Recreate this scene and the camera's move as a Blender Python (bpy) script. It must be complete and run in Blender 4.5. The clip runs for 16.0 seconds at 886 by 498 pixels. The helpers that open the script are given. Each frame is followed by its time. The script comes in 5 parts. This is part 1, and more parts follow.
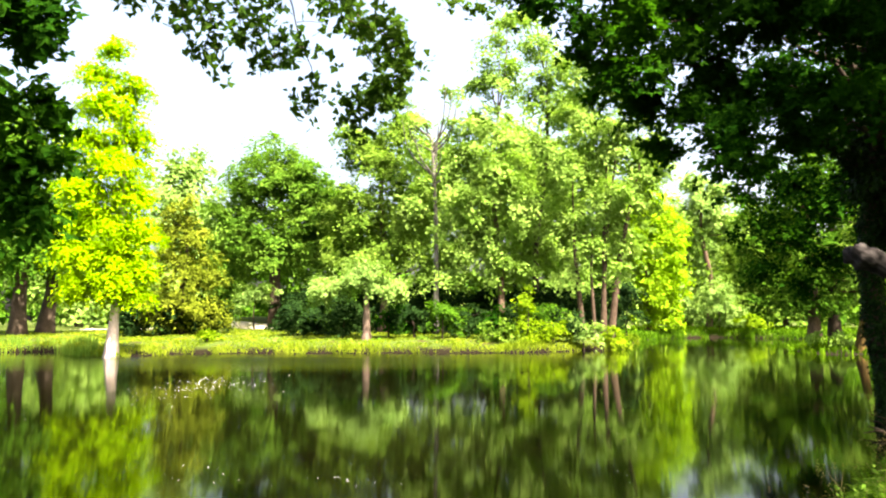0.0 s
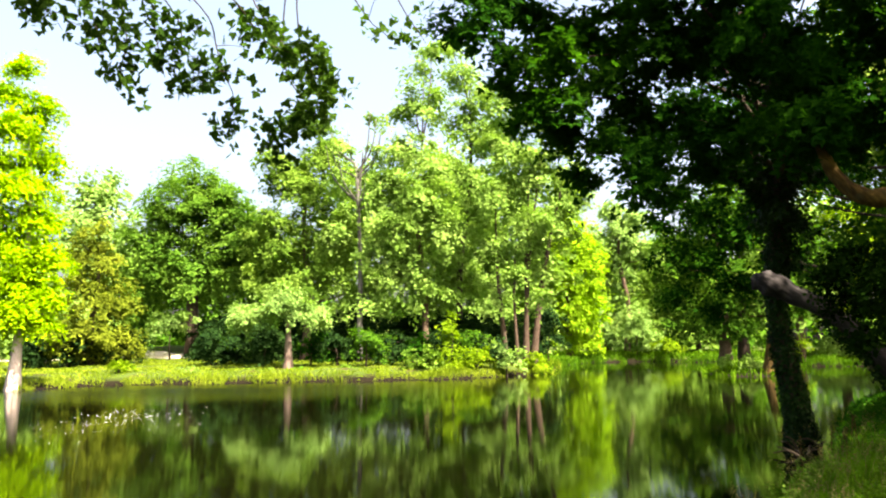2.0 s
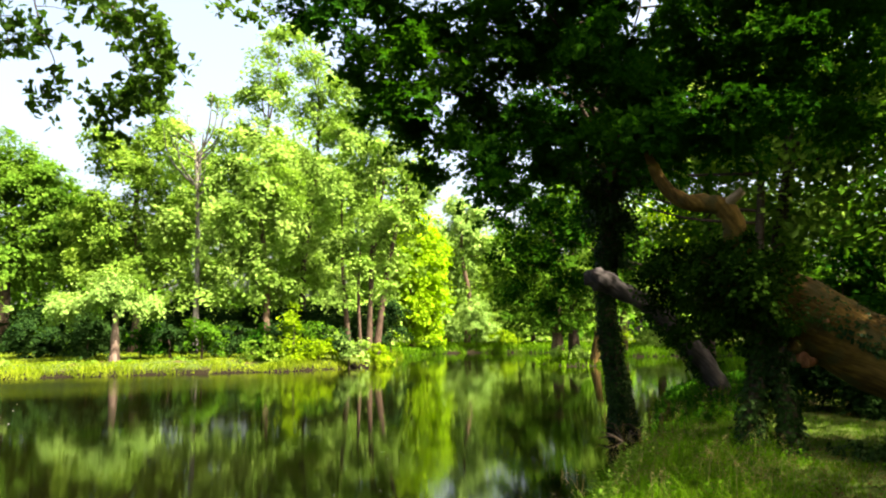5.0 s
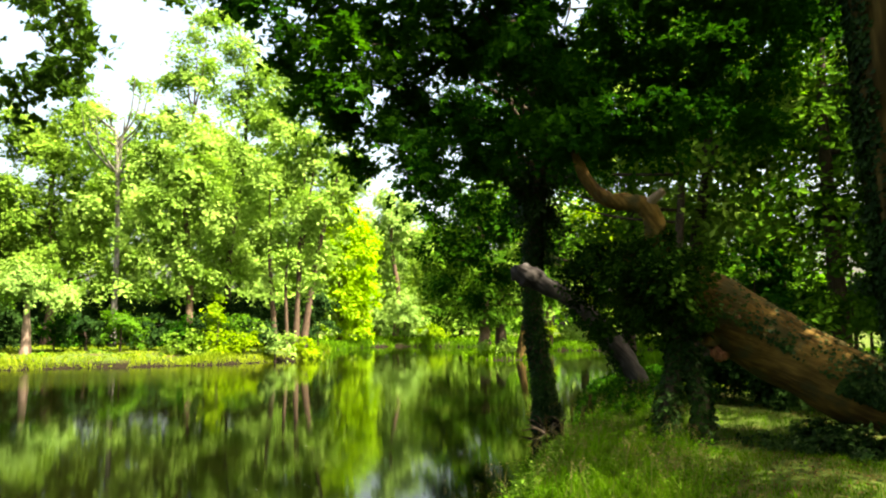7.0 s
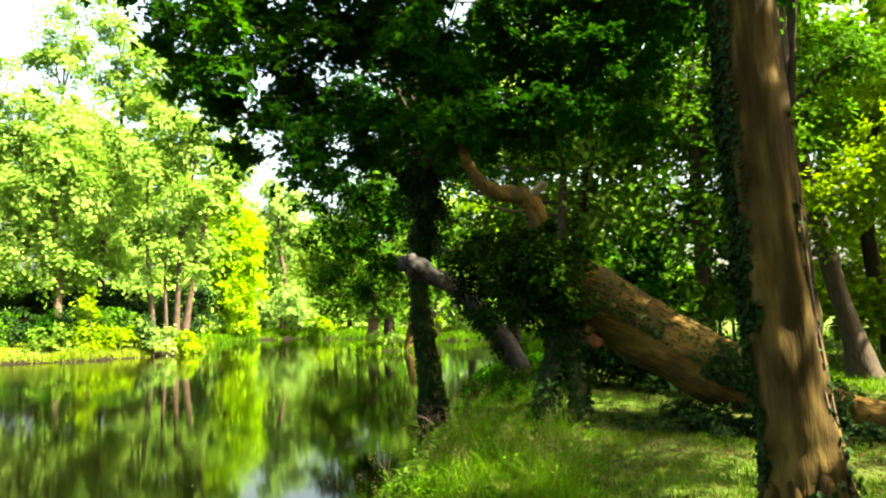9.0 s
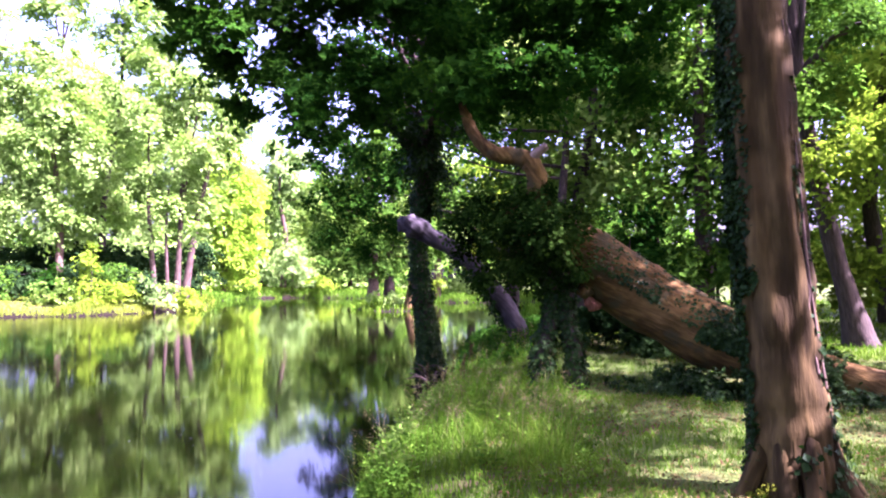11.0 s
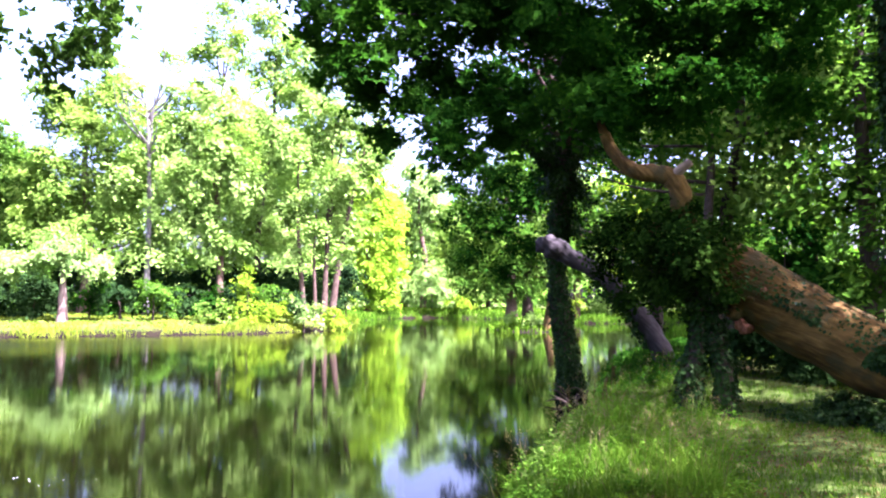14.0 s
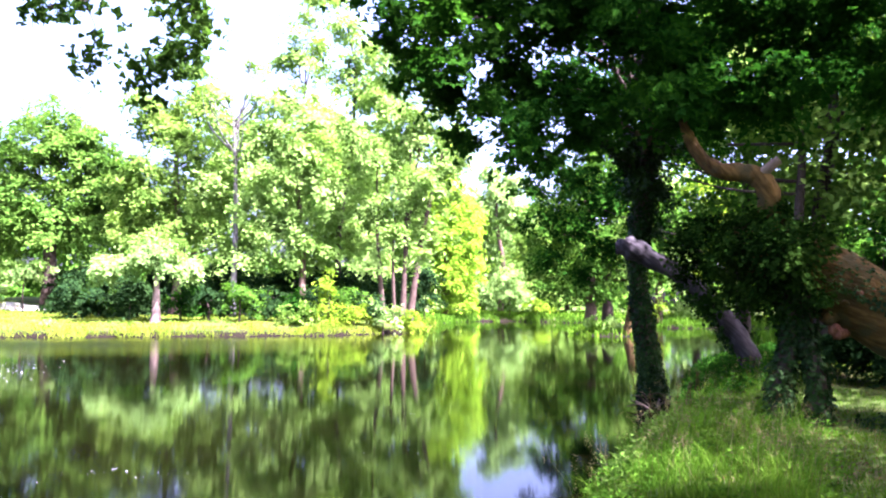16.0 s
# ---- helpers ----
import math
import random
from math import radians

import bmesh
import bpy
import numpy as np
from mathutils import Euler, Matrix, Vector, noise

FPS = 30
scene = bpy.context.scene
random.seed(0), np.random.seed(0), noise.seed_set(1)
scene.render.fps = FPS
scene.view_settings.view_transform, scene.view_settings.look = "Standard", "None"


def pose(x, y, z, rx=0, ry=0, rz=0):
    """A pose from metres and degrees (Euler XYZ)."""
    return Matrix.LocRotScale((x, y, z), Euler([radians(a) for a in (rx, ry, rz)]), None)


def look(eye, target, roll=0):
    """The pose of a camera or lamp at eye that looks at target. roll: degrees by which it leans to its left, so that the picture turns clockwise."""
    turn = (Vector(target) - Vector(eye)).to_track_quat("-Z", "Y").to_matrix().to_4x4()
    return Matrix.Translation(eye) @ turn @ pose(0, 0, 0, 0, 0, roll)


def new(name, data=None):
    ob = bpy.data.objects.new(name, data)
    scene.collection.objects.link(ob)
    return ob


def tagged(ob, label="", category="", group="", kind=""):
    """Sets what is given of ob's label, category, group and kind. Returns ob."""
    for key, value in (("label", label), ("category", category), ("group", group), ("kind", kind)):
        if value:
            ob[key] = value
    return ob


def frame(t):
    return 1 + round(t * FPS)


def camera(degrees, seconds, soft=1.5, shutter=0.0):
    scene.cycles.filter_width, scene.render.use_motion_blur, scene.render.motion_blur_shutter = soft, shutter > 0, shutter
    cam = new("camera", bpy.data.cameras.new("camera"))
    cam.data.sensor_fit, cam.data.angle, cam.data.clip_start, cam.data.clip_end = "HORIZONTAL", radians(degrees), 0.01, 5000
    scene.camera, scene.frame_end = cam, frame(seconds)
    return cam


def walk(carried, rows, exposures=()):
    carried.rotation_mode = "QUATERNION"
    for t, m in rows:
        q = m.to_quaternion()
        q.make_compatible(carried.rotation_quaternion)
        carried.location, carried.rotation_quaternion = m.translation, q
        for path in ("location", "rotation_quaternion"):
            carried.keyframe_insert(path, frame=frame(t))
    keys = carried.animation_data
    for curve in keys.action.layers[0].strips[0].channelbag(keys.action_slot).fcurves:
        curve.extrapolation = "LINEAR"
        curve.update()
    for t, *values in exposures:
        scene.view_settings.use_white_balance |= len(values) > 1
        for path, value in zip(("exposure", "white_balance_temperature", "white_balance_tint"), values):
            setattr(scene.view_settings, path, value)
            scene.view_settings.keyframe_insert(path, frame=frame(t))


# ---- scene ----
# the camera turns on the bank at eye height: seconds, x, y, z, yaw, pitch, roll
cam = camera(61.63, 16.0, soft=2.1, shutter=0.0)
PATH = [
    (0.0, -0.030, -0.054, 1.586, -0.00, 5.51, -0.00),
    (0.5, -0.034, -0.045, 1.601, -0.91, 6.97, 0.11),
    (1.0, -0.030, -0.029, 1.606, -1.92, 7.94, 0.57),
    (1.5, -0.033, -0.037, 1.597, -3.60, 7.71, 0.47),
    (2.0, -0.029, -0.024, 1.606, -5.81, 7.51, 0.60),
    (2.5, -0.039, 0.042, 1.618, -8.43, 7.02, 0.67),
    (3.0, -0.036, 0.086, 1.618, -11.57, 6.83, 0.53),
    (3.5, -0.035, 0.093, 1.627, -12.87, 6.89, 0.44),
    (4.0, -0.024, 0.087, 1.630, -14.80, 6.97, 0.58),
    (4.8, -0.025, 0.076, 1.627, -17.26, 6.80, 0.58),
    (5.7, -0.027, 0.051, 1.621, -19.73, 6.44, 0.60),
    (6.5, -0.028, 0.040, 1.618, -21.86, 6.27, 0.60),
    (7.0, -0.024, 0.035, 1.624, -23.28, 6.21, 0.26),
    (7.5, -0.002, 0.053, 1.618, -25.14, 5.95, 0.17),
    (8.0, 0.013, 0.055, 1.610, -26.82, 5.84, 0.03),
    (8.5, 0.037, -0.004, 1.604, -29.28, 5.53, 0.56),
    (9.0, 0.026, 0.024, 1.599, -31.77, 5.48, 0.87),
    (9.5, 0.029, 0.021, 1.597, -33.20, 5.04, 0.75),
    (10.0, 0.039, 0.016, 1.592, -33.48, 4.21, 0.46),
    (10.5, 0.049, 0.008, 1.585, -32.90, 3.28, 0.11),
    (11.0, 0.058, 0.002, 1.580, -31.74, 2.56, -0.18),
    (11.5, 0.062, -0.000, 1.578, -30.29, 2.31, -0.30),
    (12.0, 0.058, -0.007, 1.573, -28.56, 2.55, -0.27),
    (12.5, 0.034, -0.025, 1.583, -25.23, 3.10, -0.47),
    (13.0, 0.021, -0.037, 1.598, -23.28, 3.71, -0.39),
    (13.5, 0.021, -0.034, 1.587, -21.91, 3.97, -0.28),
    (14.0, 0.017, -0.032, 1.589, -21.16, 4.09, -0.23),
    (14.5, 0.013, -0.029, 1.592, -20.03, 4.10, -0.10),
    (15.0, 0.016, -0.027, 1.587, -18.59, 4.23, -0.22),
    (15.5, 0.020, -0.074, 1.574, -16.60, 4.23, -0.28),
    (16.0, 0.010, -0.052, 1.577, -15.18, 4.30, -0.47),
]
EXPOSURES = [
    (0.0, 2.85, 7400, 11),
    (1.0, 2.75, 7400, 11),
    (2.5, 2.57, 7300, 10),
    (4.0, 2.55, 7300, 10),
    (6.5, 2.8, 8000, 3),
    (8.0, 2.95, 8000, -1),
    (9.0, 3.35, 8000, -3),
    (11.5, 3.85, 5000, 84),
    (12.5, 3.87, 4980, 76),
    (14.5, 3.7, 5480, 44),
    (16.0, 3.73, 5320, 48),
]
walk(cam, [(t, pose(x, y, z, 90 + p, r, w)) for t, x, y, z, w, p, r in PATH], EXPOSURES)

# ---------------------------------------------------------------- light
SUN_BEARING, SUN_HEIGHT = -138.0, 57.0     # bearing counts to the left of straight ahead
world = bpy.data.worlds.new("sky")
scene.world = world
world.use_nodes = True
wn = world.node_tree.nodes
sky = wn.new("ShaderNodeTexSky")
sky.sky_type, sky.sun_disc = "NISHITA", False
sky.sun_elevation, sky.sun_rotation = radians(SUN_HEIGHT), radians(-SUN_BEARING)
sky.air_density, sky.dust_density, sky.ozone_density = 1.0, 8.0, 1.0
wn["Background"].inputs["Strength"].default_value = 0.105
world.node_tree.links.new(sky.outputs[0], wn["Background"].inputs["Color"])


def polar(b, d, z=0.0):
    """A place by its bearing in degrees (to the left of straight ahead) and distance from the viewpoint."""
    return Vector((-math.sin(radians(b)) * d, math.cos(radians(b)) * d, z))


def rise(d, e):
    """Height of what stands d metres off at e degrees over the eye's level."""
    return 1.6 + d * math.tan(radians(e))


sun_data = bpy.data.lights.new("sun", "SUN")
sun_data.energy, sun_data.angle, sun_data.color = 5.0, radians(0.53), (1.0, 0.95, 0.86)
sun = new("sun", sun_data)
sun.matrix_world = look(polar(SUN_BEARING, 60 * math.cos(radians(SUN_HEIGHT)), 60 * math.sin(radians(SUN_HEIGHT))), (0, 0, 0))


# ---------------------------------------------------------------- materials
def material(name, rough=0.8):
    m = bpy.data.materials.new(name)
    m.use_nodes = True
    b = m.node_tree.nodes["Principled BSDF"]
    b.inputs["Roughness"].default_value = rough
    return m, m.node_tree.nodes, m.node_tree.links, b


def ramp(nodes, stops):
    r = nodes.new("ShaderNodeValToRGB")
    while len(r.color_ramp.elements) < len(stops):
        r.color_ramp.elements.new(0.5)
    for el, (p, c) in zip(r.color_ramp.elements, stops):
        el.position, el.color = p, (*c, 1)
    return r


def noise_tex(nodes, links, scale, stretch=(1, 1, 1), detail=4, space="Object"):
    tc, mp, n = nodes.new("ShaderNodeTexCoord"), nodes.new("ShaderNodeMapping"), nodes.new("ShaderNodeTexNoise")
    mp.inputs["Scale"].default_value = stretch
    n.inputs["Scale"].default_value, n.inputs["Detail"].default_value = scale, detail
    links.new(tc.outputs[space], mp.inputs[0])
    links.new(mp.outputs[0], n.inputs["Vector"])
    return n


def mixed(nodes, links, fac, a, b, blend="MIX"):
    m = nodes.new("ShaderNodeMix")
    m.data_type, m.blend_type = "RGBA", blend
    if isinstance(fac, float):
        m.inputs[0].default_value = fac
    else:
        links.new(fac, m.inputs[0])
    for sock, v in ((m.inputs[6], a), (m.inputs[7], b)):
        if isinstance(v, tuple):
            sock.default_value = (*v, 1)
        else:
            links.new(v, sock)
    return m.outputs[2]


def leaf_material(name, dark, mid, light, through_light=0.45, rough=0.45, scale=0.35, gloss=0.0):
    """Leaves: every leaf its own tone, drifting from bough to bough, and light shining through."""
    m, n, l, b = material(name, rough)
    geo = n.new("ShaderNodeNewGeometry")
    one = ramp(n, [(0.0, dark), (0.5, mid), (1.0, light)])
    l.new(geo.outputs["Random Per Island"], one.inputs[0])
    big = noise_tex(n, l, scale, detail=2)
    two = ramp(n, [(0.3, dark), (0.5, mid), (0.7, light)])
    l.new(big.outputs[0], two.inputs[0])
    col = mixed(n, l, 0.62, one.outputs[0], two.outputs[0])
    l.new(col, b.inputs["Base Color"])
    b.inputs["Specular IOR Level"].default_value = gloss
    tr = n.new("ShaderNodeBsdfTranslucent")
    l.new(mixed(n, l, 1.0, col, (0.9, 1.0, 0.45), "MULTIPLY"), tr.inputs["Color"])
    mx = n.new("ShaderNodeMixShader")
    mx.inputs[0].default_value = through_light
    l.new(b.outputs[0], mx.inputs[1])
    l.new(tr.outputs[0], mx.inputs[2])
    l.new(mx.outputs[0], n["Material Output"].inputs["Surface"])
    return m


def bark_material(name, dark, mid, light, fibre=6.0, scale=5.0, bump=0.6, moss=None, blotch=0.35):
    m, n, l, b = material(name, 0.9)
    b.inputs["Specular IOR Level"].default_value = 0.12
    grain = noise_tex(n, l, scale, (fibre, fibre, 0.6), 6)
    blot = noise_tex(n, l, 1.4, detail=3)
    c1 = ramp(n, [(0.36, dark), (0.5, mid), (0.64, light)])
    l.new(grain.outputs[0], c1.inputs[0])
    c2 = ramp(n, [(0.35, mid), (0.65, light)] if blotch < 0.5 else [(0.36, dark), (0.5, mid), (0.62, light)])
    l.new(blot.outputs[0], c2.inputs[0])
    col = mixed(n, l, blotch, c1.outputs[0], c2.outputs[0])
    if moss:
        patch = noise_tex(n, l, 2.3, detail=5)
        edge = ramp(n, [(0.52, (0, 0, 0)), (0.62, (1, 1, 1))])
        l.new(patch.outputs[0], edge.inputs[0])
        col = mixed(n, l, edge.outputs[0], col, moss)
    l.new(col, b.inputs["Base Color"])
    bp = n.new("ShaderNodeBump")
    bp.inputs["Strength"].default_value, bp.inputs["Distance"].default_value = bump, 0.03
    l.new(grain.outputs[0], bp.inputs["Height"])
    l.new(bp.outputs[0], b.inputs["Normal"])
    return m


LEAF_YELLOW = leaf_material("leaf_yellow_green", (0.15, 0.27, 0.005), (0.24, 0.41, 0.007), (0.33, 0.52, 0.012), 0.5)
LEAF_LIME = leaf_material("leaf_lime", (0.08, 0.15, 0.008), (0.15, 0.25, 0.010), (0.24, 0.35, 0.015), 0.5)
LEAF_FRESH = leaf_material("leaf_fresh_green", (0.045, 0.10, 0.013), (0.165, 0.285, 0.048), (0.31, 0.45, 0.11), 0.45)
LEAF_PALE = leaf_material("leaf_pale_green", (0.07, 0.14, 0.03), (0.18, 0.30, 0.07), (0.31, 0.44, 0.12), 0.45)
LEAF_MID = leaf_material("leaf_mid_green", (0.020, 0.06, 0.007), (0.048, 0.125, 0.010), (0.10, 0.21, 0.014), 0.45)
LEAF_OLIVE = leaf_material("leaf_olive", (0.044, 0.068, 0.007), (0.105, 0.14, 0.012), (0.20, 0.24, 0.022), 0.35)
LEAF_LIMETREE = leaf_material("leaf_lime_tree", (0.12, 0.23, 0.008), (0.22, 0.38, 0.014), (0.32, 0.50, 0.028), 0.5)
LEAF_ASH = leaf_material("leaf_ash", (0.032, 0.08, 0.009), (0.11, 0.205, 0.024), (0.23, 0.35, 0.055), 0.45)
LEAF_FAR_OAK = leaf_material("leaf_far_oak", (0.026, 0.08, 0.008), (0.08, 0.175, 0.018), (0.165, 0.29, 0.038), 0.45)
# dark evergreen taken darker still: the shade under trees is in this colour
LEAF_SHADE_DARK = leaf_material("leaf_shade_dark_green", (0.006, 0.018, 0.006), (0.013, 0.034, 0.008), (0.030, 0.065, 0.013), 0.25)
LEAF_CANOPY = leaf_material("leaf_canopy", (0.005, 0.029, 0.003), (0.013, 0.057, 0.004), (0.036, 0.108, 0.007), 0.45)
LEAF_OAK = leaf_material("leaf_oak", (0.018, 0.05, 0.010), (0.045, 0.10, 0.014), (0.09, 0.17, 0.02), 0.5)
LEAF_IVY = leaf_material("leaf_ivy", (0.005, 0.014, 0.003), (0.010, 0.028, 0.005), (0.030, 0.066, 0.010), 0.2, 0.5, 1.5, 0.04)
MOSS = leaf_material("moss", (0.03, 0.04, 0.003), (0.055, 0.066, 0.004), (0.09, 0.10, 0.007), 0.2, 0.8, 3.0)
# ivy copy for the cloak, with shaded depth and sunlit tips in its tones
LEAF_CLOAK = leaf_material("leaf_ivy_sunlit", (0.004, 0.013, 0.002), (0.010, 0.030, 0.003), (0.036, 0.078, 0.008), 0.3, 0.5, 1.5)
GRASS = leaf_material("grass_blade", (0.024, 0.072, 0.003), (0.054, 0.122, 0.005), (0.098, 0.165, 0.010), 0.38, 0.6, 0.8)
GRASS_TALL = leaf_material("grass_tall", (0.030, 0.090, 0.004), (0.070, 0.160, 0.007), (0.130, 0.220, 0.016), 0.4, 0.6, 1.2)
LEAF_WEED = leaf_material("leaf_weed", (0.022, 0.072, 0.004), (0.052, 0.135, 0.007), (0.108, 0.205, 0.014), 0.42, 0.6, 1.2)
# lighter copy of the grass: the far bank's sunshine is put into its colour
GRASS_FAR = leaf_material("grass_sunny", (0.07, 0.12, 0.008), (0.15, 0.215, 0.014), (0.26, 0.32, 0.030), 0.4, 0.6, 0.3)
GRASS_DRY = leaf_material("grass_dry", (0.08, 0.072, 0.026), (0.145, 0.128, 0.048), (0.23, 0.20, 0.085), 0.4, 0.7, 2.0)
LITTER = leaf_material("leaf_litter", (0.035, 0.019, 0.008), (0.07, 0.040, 0.016), (0.12, 0.072, 0.029), 0.15, 0.7, 2.0)

BARK_BROWN = bark_material("bark_brown", (0.028, 0.018, 0.012), (0.085, 0.054, 0.037), (0.17, 0.115, 0.08))
BARK_ALDER = bark_material("bark_alder", (0.02, 0.014, 0.010), (0.055, 0.036, 0.025), (0.11, 0.075, 0.052))
BARK_DARK = bark_material("bark_dark", (0.015, 0.011, 0.008), (0.036, 0.026, 0.018), (0.068, 0.05, 0.035))
BARK_GREY = bark_material("bark_grey", (0.016, 0.013, 0.012), (0.034, 0.029, 0.028), (0.068, 0.060, 0.058), 3.0)
BARK_PALE = bark_material("bark_pale_pink", (0.07, 0.05, 0.04), (0.13, 0.09, 0.072), (0.21, 0.155, 0.125), 5.0)
BARK_RED = bark_material("bark_red_fibrous", (0.017, 0.010, 0.002), (0.042, 0.027, 0.006), (0.122, 0.080, 0.021), 4.0, 3.0, 0.8, blotch=0.5)
BARK_ASHEN = bark_material("bark_ashen", (0.05, 0.045, 0.04), (0.10, 0.09, 0.08), (0.18, 0.165, 0.15), 4.0)
BARK_WHITE = bark_material("bark_bleached", (0.30, 0.22, 0.18), (0.48, 0.38, 0.32), (0.64, 0.54, 0.47), 5.0)
BARK_STUB = bark_material("bark_pale_stub", (0.08, 0.055, 0.032), (0.16, 0.115, 0.07), (0.26, 0.20, 0.13), 3.0)
BARK_LOG = bark_material("bark_fallen_log", (0.023, 0.012, 0.002), (0.064, 0.037, 0.007), (0.158, 0.093, 0.020), 3.5, 5.0, 0.9, moss=(0.045, 0.038, 0.012), blotch=0.55)
WOOD_BROKEN = bark_material("broken_heartwood", (0.06, 0.022, 0.012), (0.15, 0.055, 0.028), (0.26, 0.12, 0.06), 3.0, 8.0, 1.0)


def ground_material():
    m, n, l, b = material("ground_turf", 0.95)
    b.inputs["Specular IOR Level"].default_value = 0.06
    fine = noise_tex(n, l, 22.0, detail=8)
    patch = noise_tex(n, l, 0.9, detail=5)
    turf = ramp(n, [(0.3, (0.018, 0.036, 0.006)), (0.55, (0.045, 0.07, 0.010)), (0.75, (0.085, 0.10, 0.022))])
    l.new(fine.outputs[0], turf.inputs[0])
    soil = ramp(n, [(0.3, (0.022, 0.014, 0.006)), (0.6, (0.056, 0.036, 0.017)), (0.8, (0.095, 0.064, 0.033))])
    l.new(fine.outputs[0], soil.inputs[0])
    edge = ramp(n, [(0.54, (0, 0, 0)), (0.70, (1, 1, 1))])
    l.new(patch.outputs[0], edge.inputs[0])
    col = mixed(n, l, edge.outputs[0], turf.outputs[0], soil.outputs[0])
    geo, sep = n.new("ShaderNodeNewGeometry"), n.new("ShaderNodeSeparateXYZ")
    l.new(geo.outputs["Position"], sep.inputs[0])
    wet = ramp(n, [(0.0, (1, 1, 1)), (1.0, (0, 0, 0))])
    mr = n.new("ShaderNodeMapRange")
    mr.inputs[1].default_value, mr.inputs[2].default_value = -0.25, 0.0
    l.new(sep.outputs[2], mr.inputs[0])
    l.new(mr.outputs[0], wet.inputs[0])
    col = mixed(n, l, wet.outputs[0], col, (0.008, 0.006, 0.003))
    l.new(col, b.inputs["Base Color"])
    bp = n.new("ShaderNodeBump")
    bp.inputs["Strength"].default_value, bp.inputs["Distance"].default_value = 0.7, 0.03
    l.new(fine.outputs[0], bp.inputs["Height"])
    l.new(bp.outputs[0], b.inputs["Normal"])
    return m


def water_material():
    m, n, l, b = material("pond_water", 0.045)
    b.inputs["Base Color"].default_value = (0.0016, 0.0013, 0.0004, 1)
    b.inputs["IOR"].default_value = 1.33
    b.inputs["Specular IOR Level"].default_value = 0.34
    b.inputs["Anisotropic"].default_value = 0.8
    way = n.new("ShaderNodeCombineXYZ")                # fine ripples run across the pond, so they blur along it
    way.inputs[1].default_value = 1.0
    l.new(way.outputs[0], b.inputs["Tangent"])
    a = noise_tex(n, l, 0.8, (0.3, 1.2, 1), 1)
    bp = n.new("ShaderNodeBump")
    bp.inputs["Strength"].default_value, bp.inputs["Distance"].default_value = 0.02, 0.05
    l.new(a.outputs[0], bp.inputs["Height"])
    l.new(bp.outputs[0], b.inputs["Normal"])
    # a breeze ruffles one stretch near the far shore
    tc, mp, g = n.new("ShaderNodeTexCoord"), n.new("ShaderNodeMapping"), n.new("ShaderNodeTexGradient")
    g.gradient_type = "SPHERICAL"
    mp.vector_type = "TEXTURE"
    mp.inputs["Location"].default_value = (-9.0, 39.5, 0)
    mp.inputs["Scale"].default_value = (20.0, 11.0, 1)
    l.new(tc.outputs["Object"], mp.inputs[0])
    l.new(mp.outputs[0], g.inputs[0])
    mr = n.new("ShaderNodeMapRange")
    mr.inputs[3].default_value, mr.inputs[4].default_value = 0.045, 0.20
    l.new(g.outputs["Fac"], mr.inputs[0])
    l.new(mr.outputs[0], b.inputs["Roughness"])
    return m


# ---------------------------------------------------------------- mesh helpers
def mesh_of(name, verts, faces, mat, smooth=False):
    """A mesh from arrays: verts n x 3, faces n x k."""
    verts, faces = np.asarray(verts, dtype=np.float32), np.asarray(faces, dtype=np.int32)
    me = bpy.data.meshes.new(name)
    n, k = faces.shape
    me.vertices.add(len(verts))
    me.vertices.foreach_set("co", verts.ravel())
    me.loops.add(n * k)
    me.loops.foreach_set("vertex_index", faces.ravel())
    me.polygons.add(n)
    me.polygons.foreach_set("loop_start", np.arange(0, n * k, k, dtype=np.int32))
    me.polygons.foreach_set("use_smooth", np.full(n, smooth))
    me.update(calc_edges=True)
    me.materials.append(mat)
    return me


def part(name, me, parent, label=""):
    ob = new(name, me)
    ob.parent = parent
    if label:
        tagged(ob, label=label)
    return ob


def thing(name, at, label, category, group="", kind=""):
    ob = new(name)
    ob.location = at
    ob.empty_display_size = 0.2
    return tagged(ob, label, category, group, kind)


def unit(a):
    return a / np.maximum(np.linalg.norm(a, axis=-1, keepdims=True), 1e-9)


def smooth_line(points, steps=6):
    """Points of a smooth line through the given ones."""
    p = [Vector(q) for q in points]
    p = [2 * p[0] - p[1]] + p + [2 * p[-1] - p[-2]]
    out = []
    for i in range(1, len(p) - 2):
        for s in range(steps):
            u = s / steps
            a, b, c, d = p[i - 1], p[i], p[i + 1], p[i + 2]
            out.append(0.5 * ((2 * b) + (c - a) * u + (2 * a - 5 * b + 4 * c - d) * u * u + (3 * b - a - 3 * c + d) * u ** 3))
    out.append(p[-2])
    return out


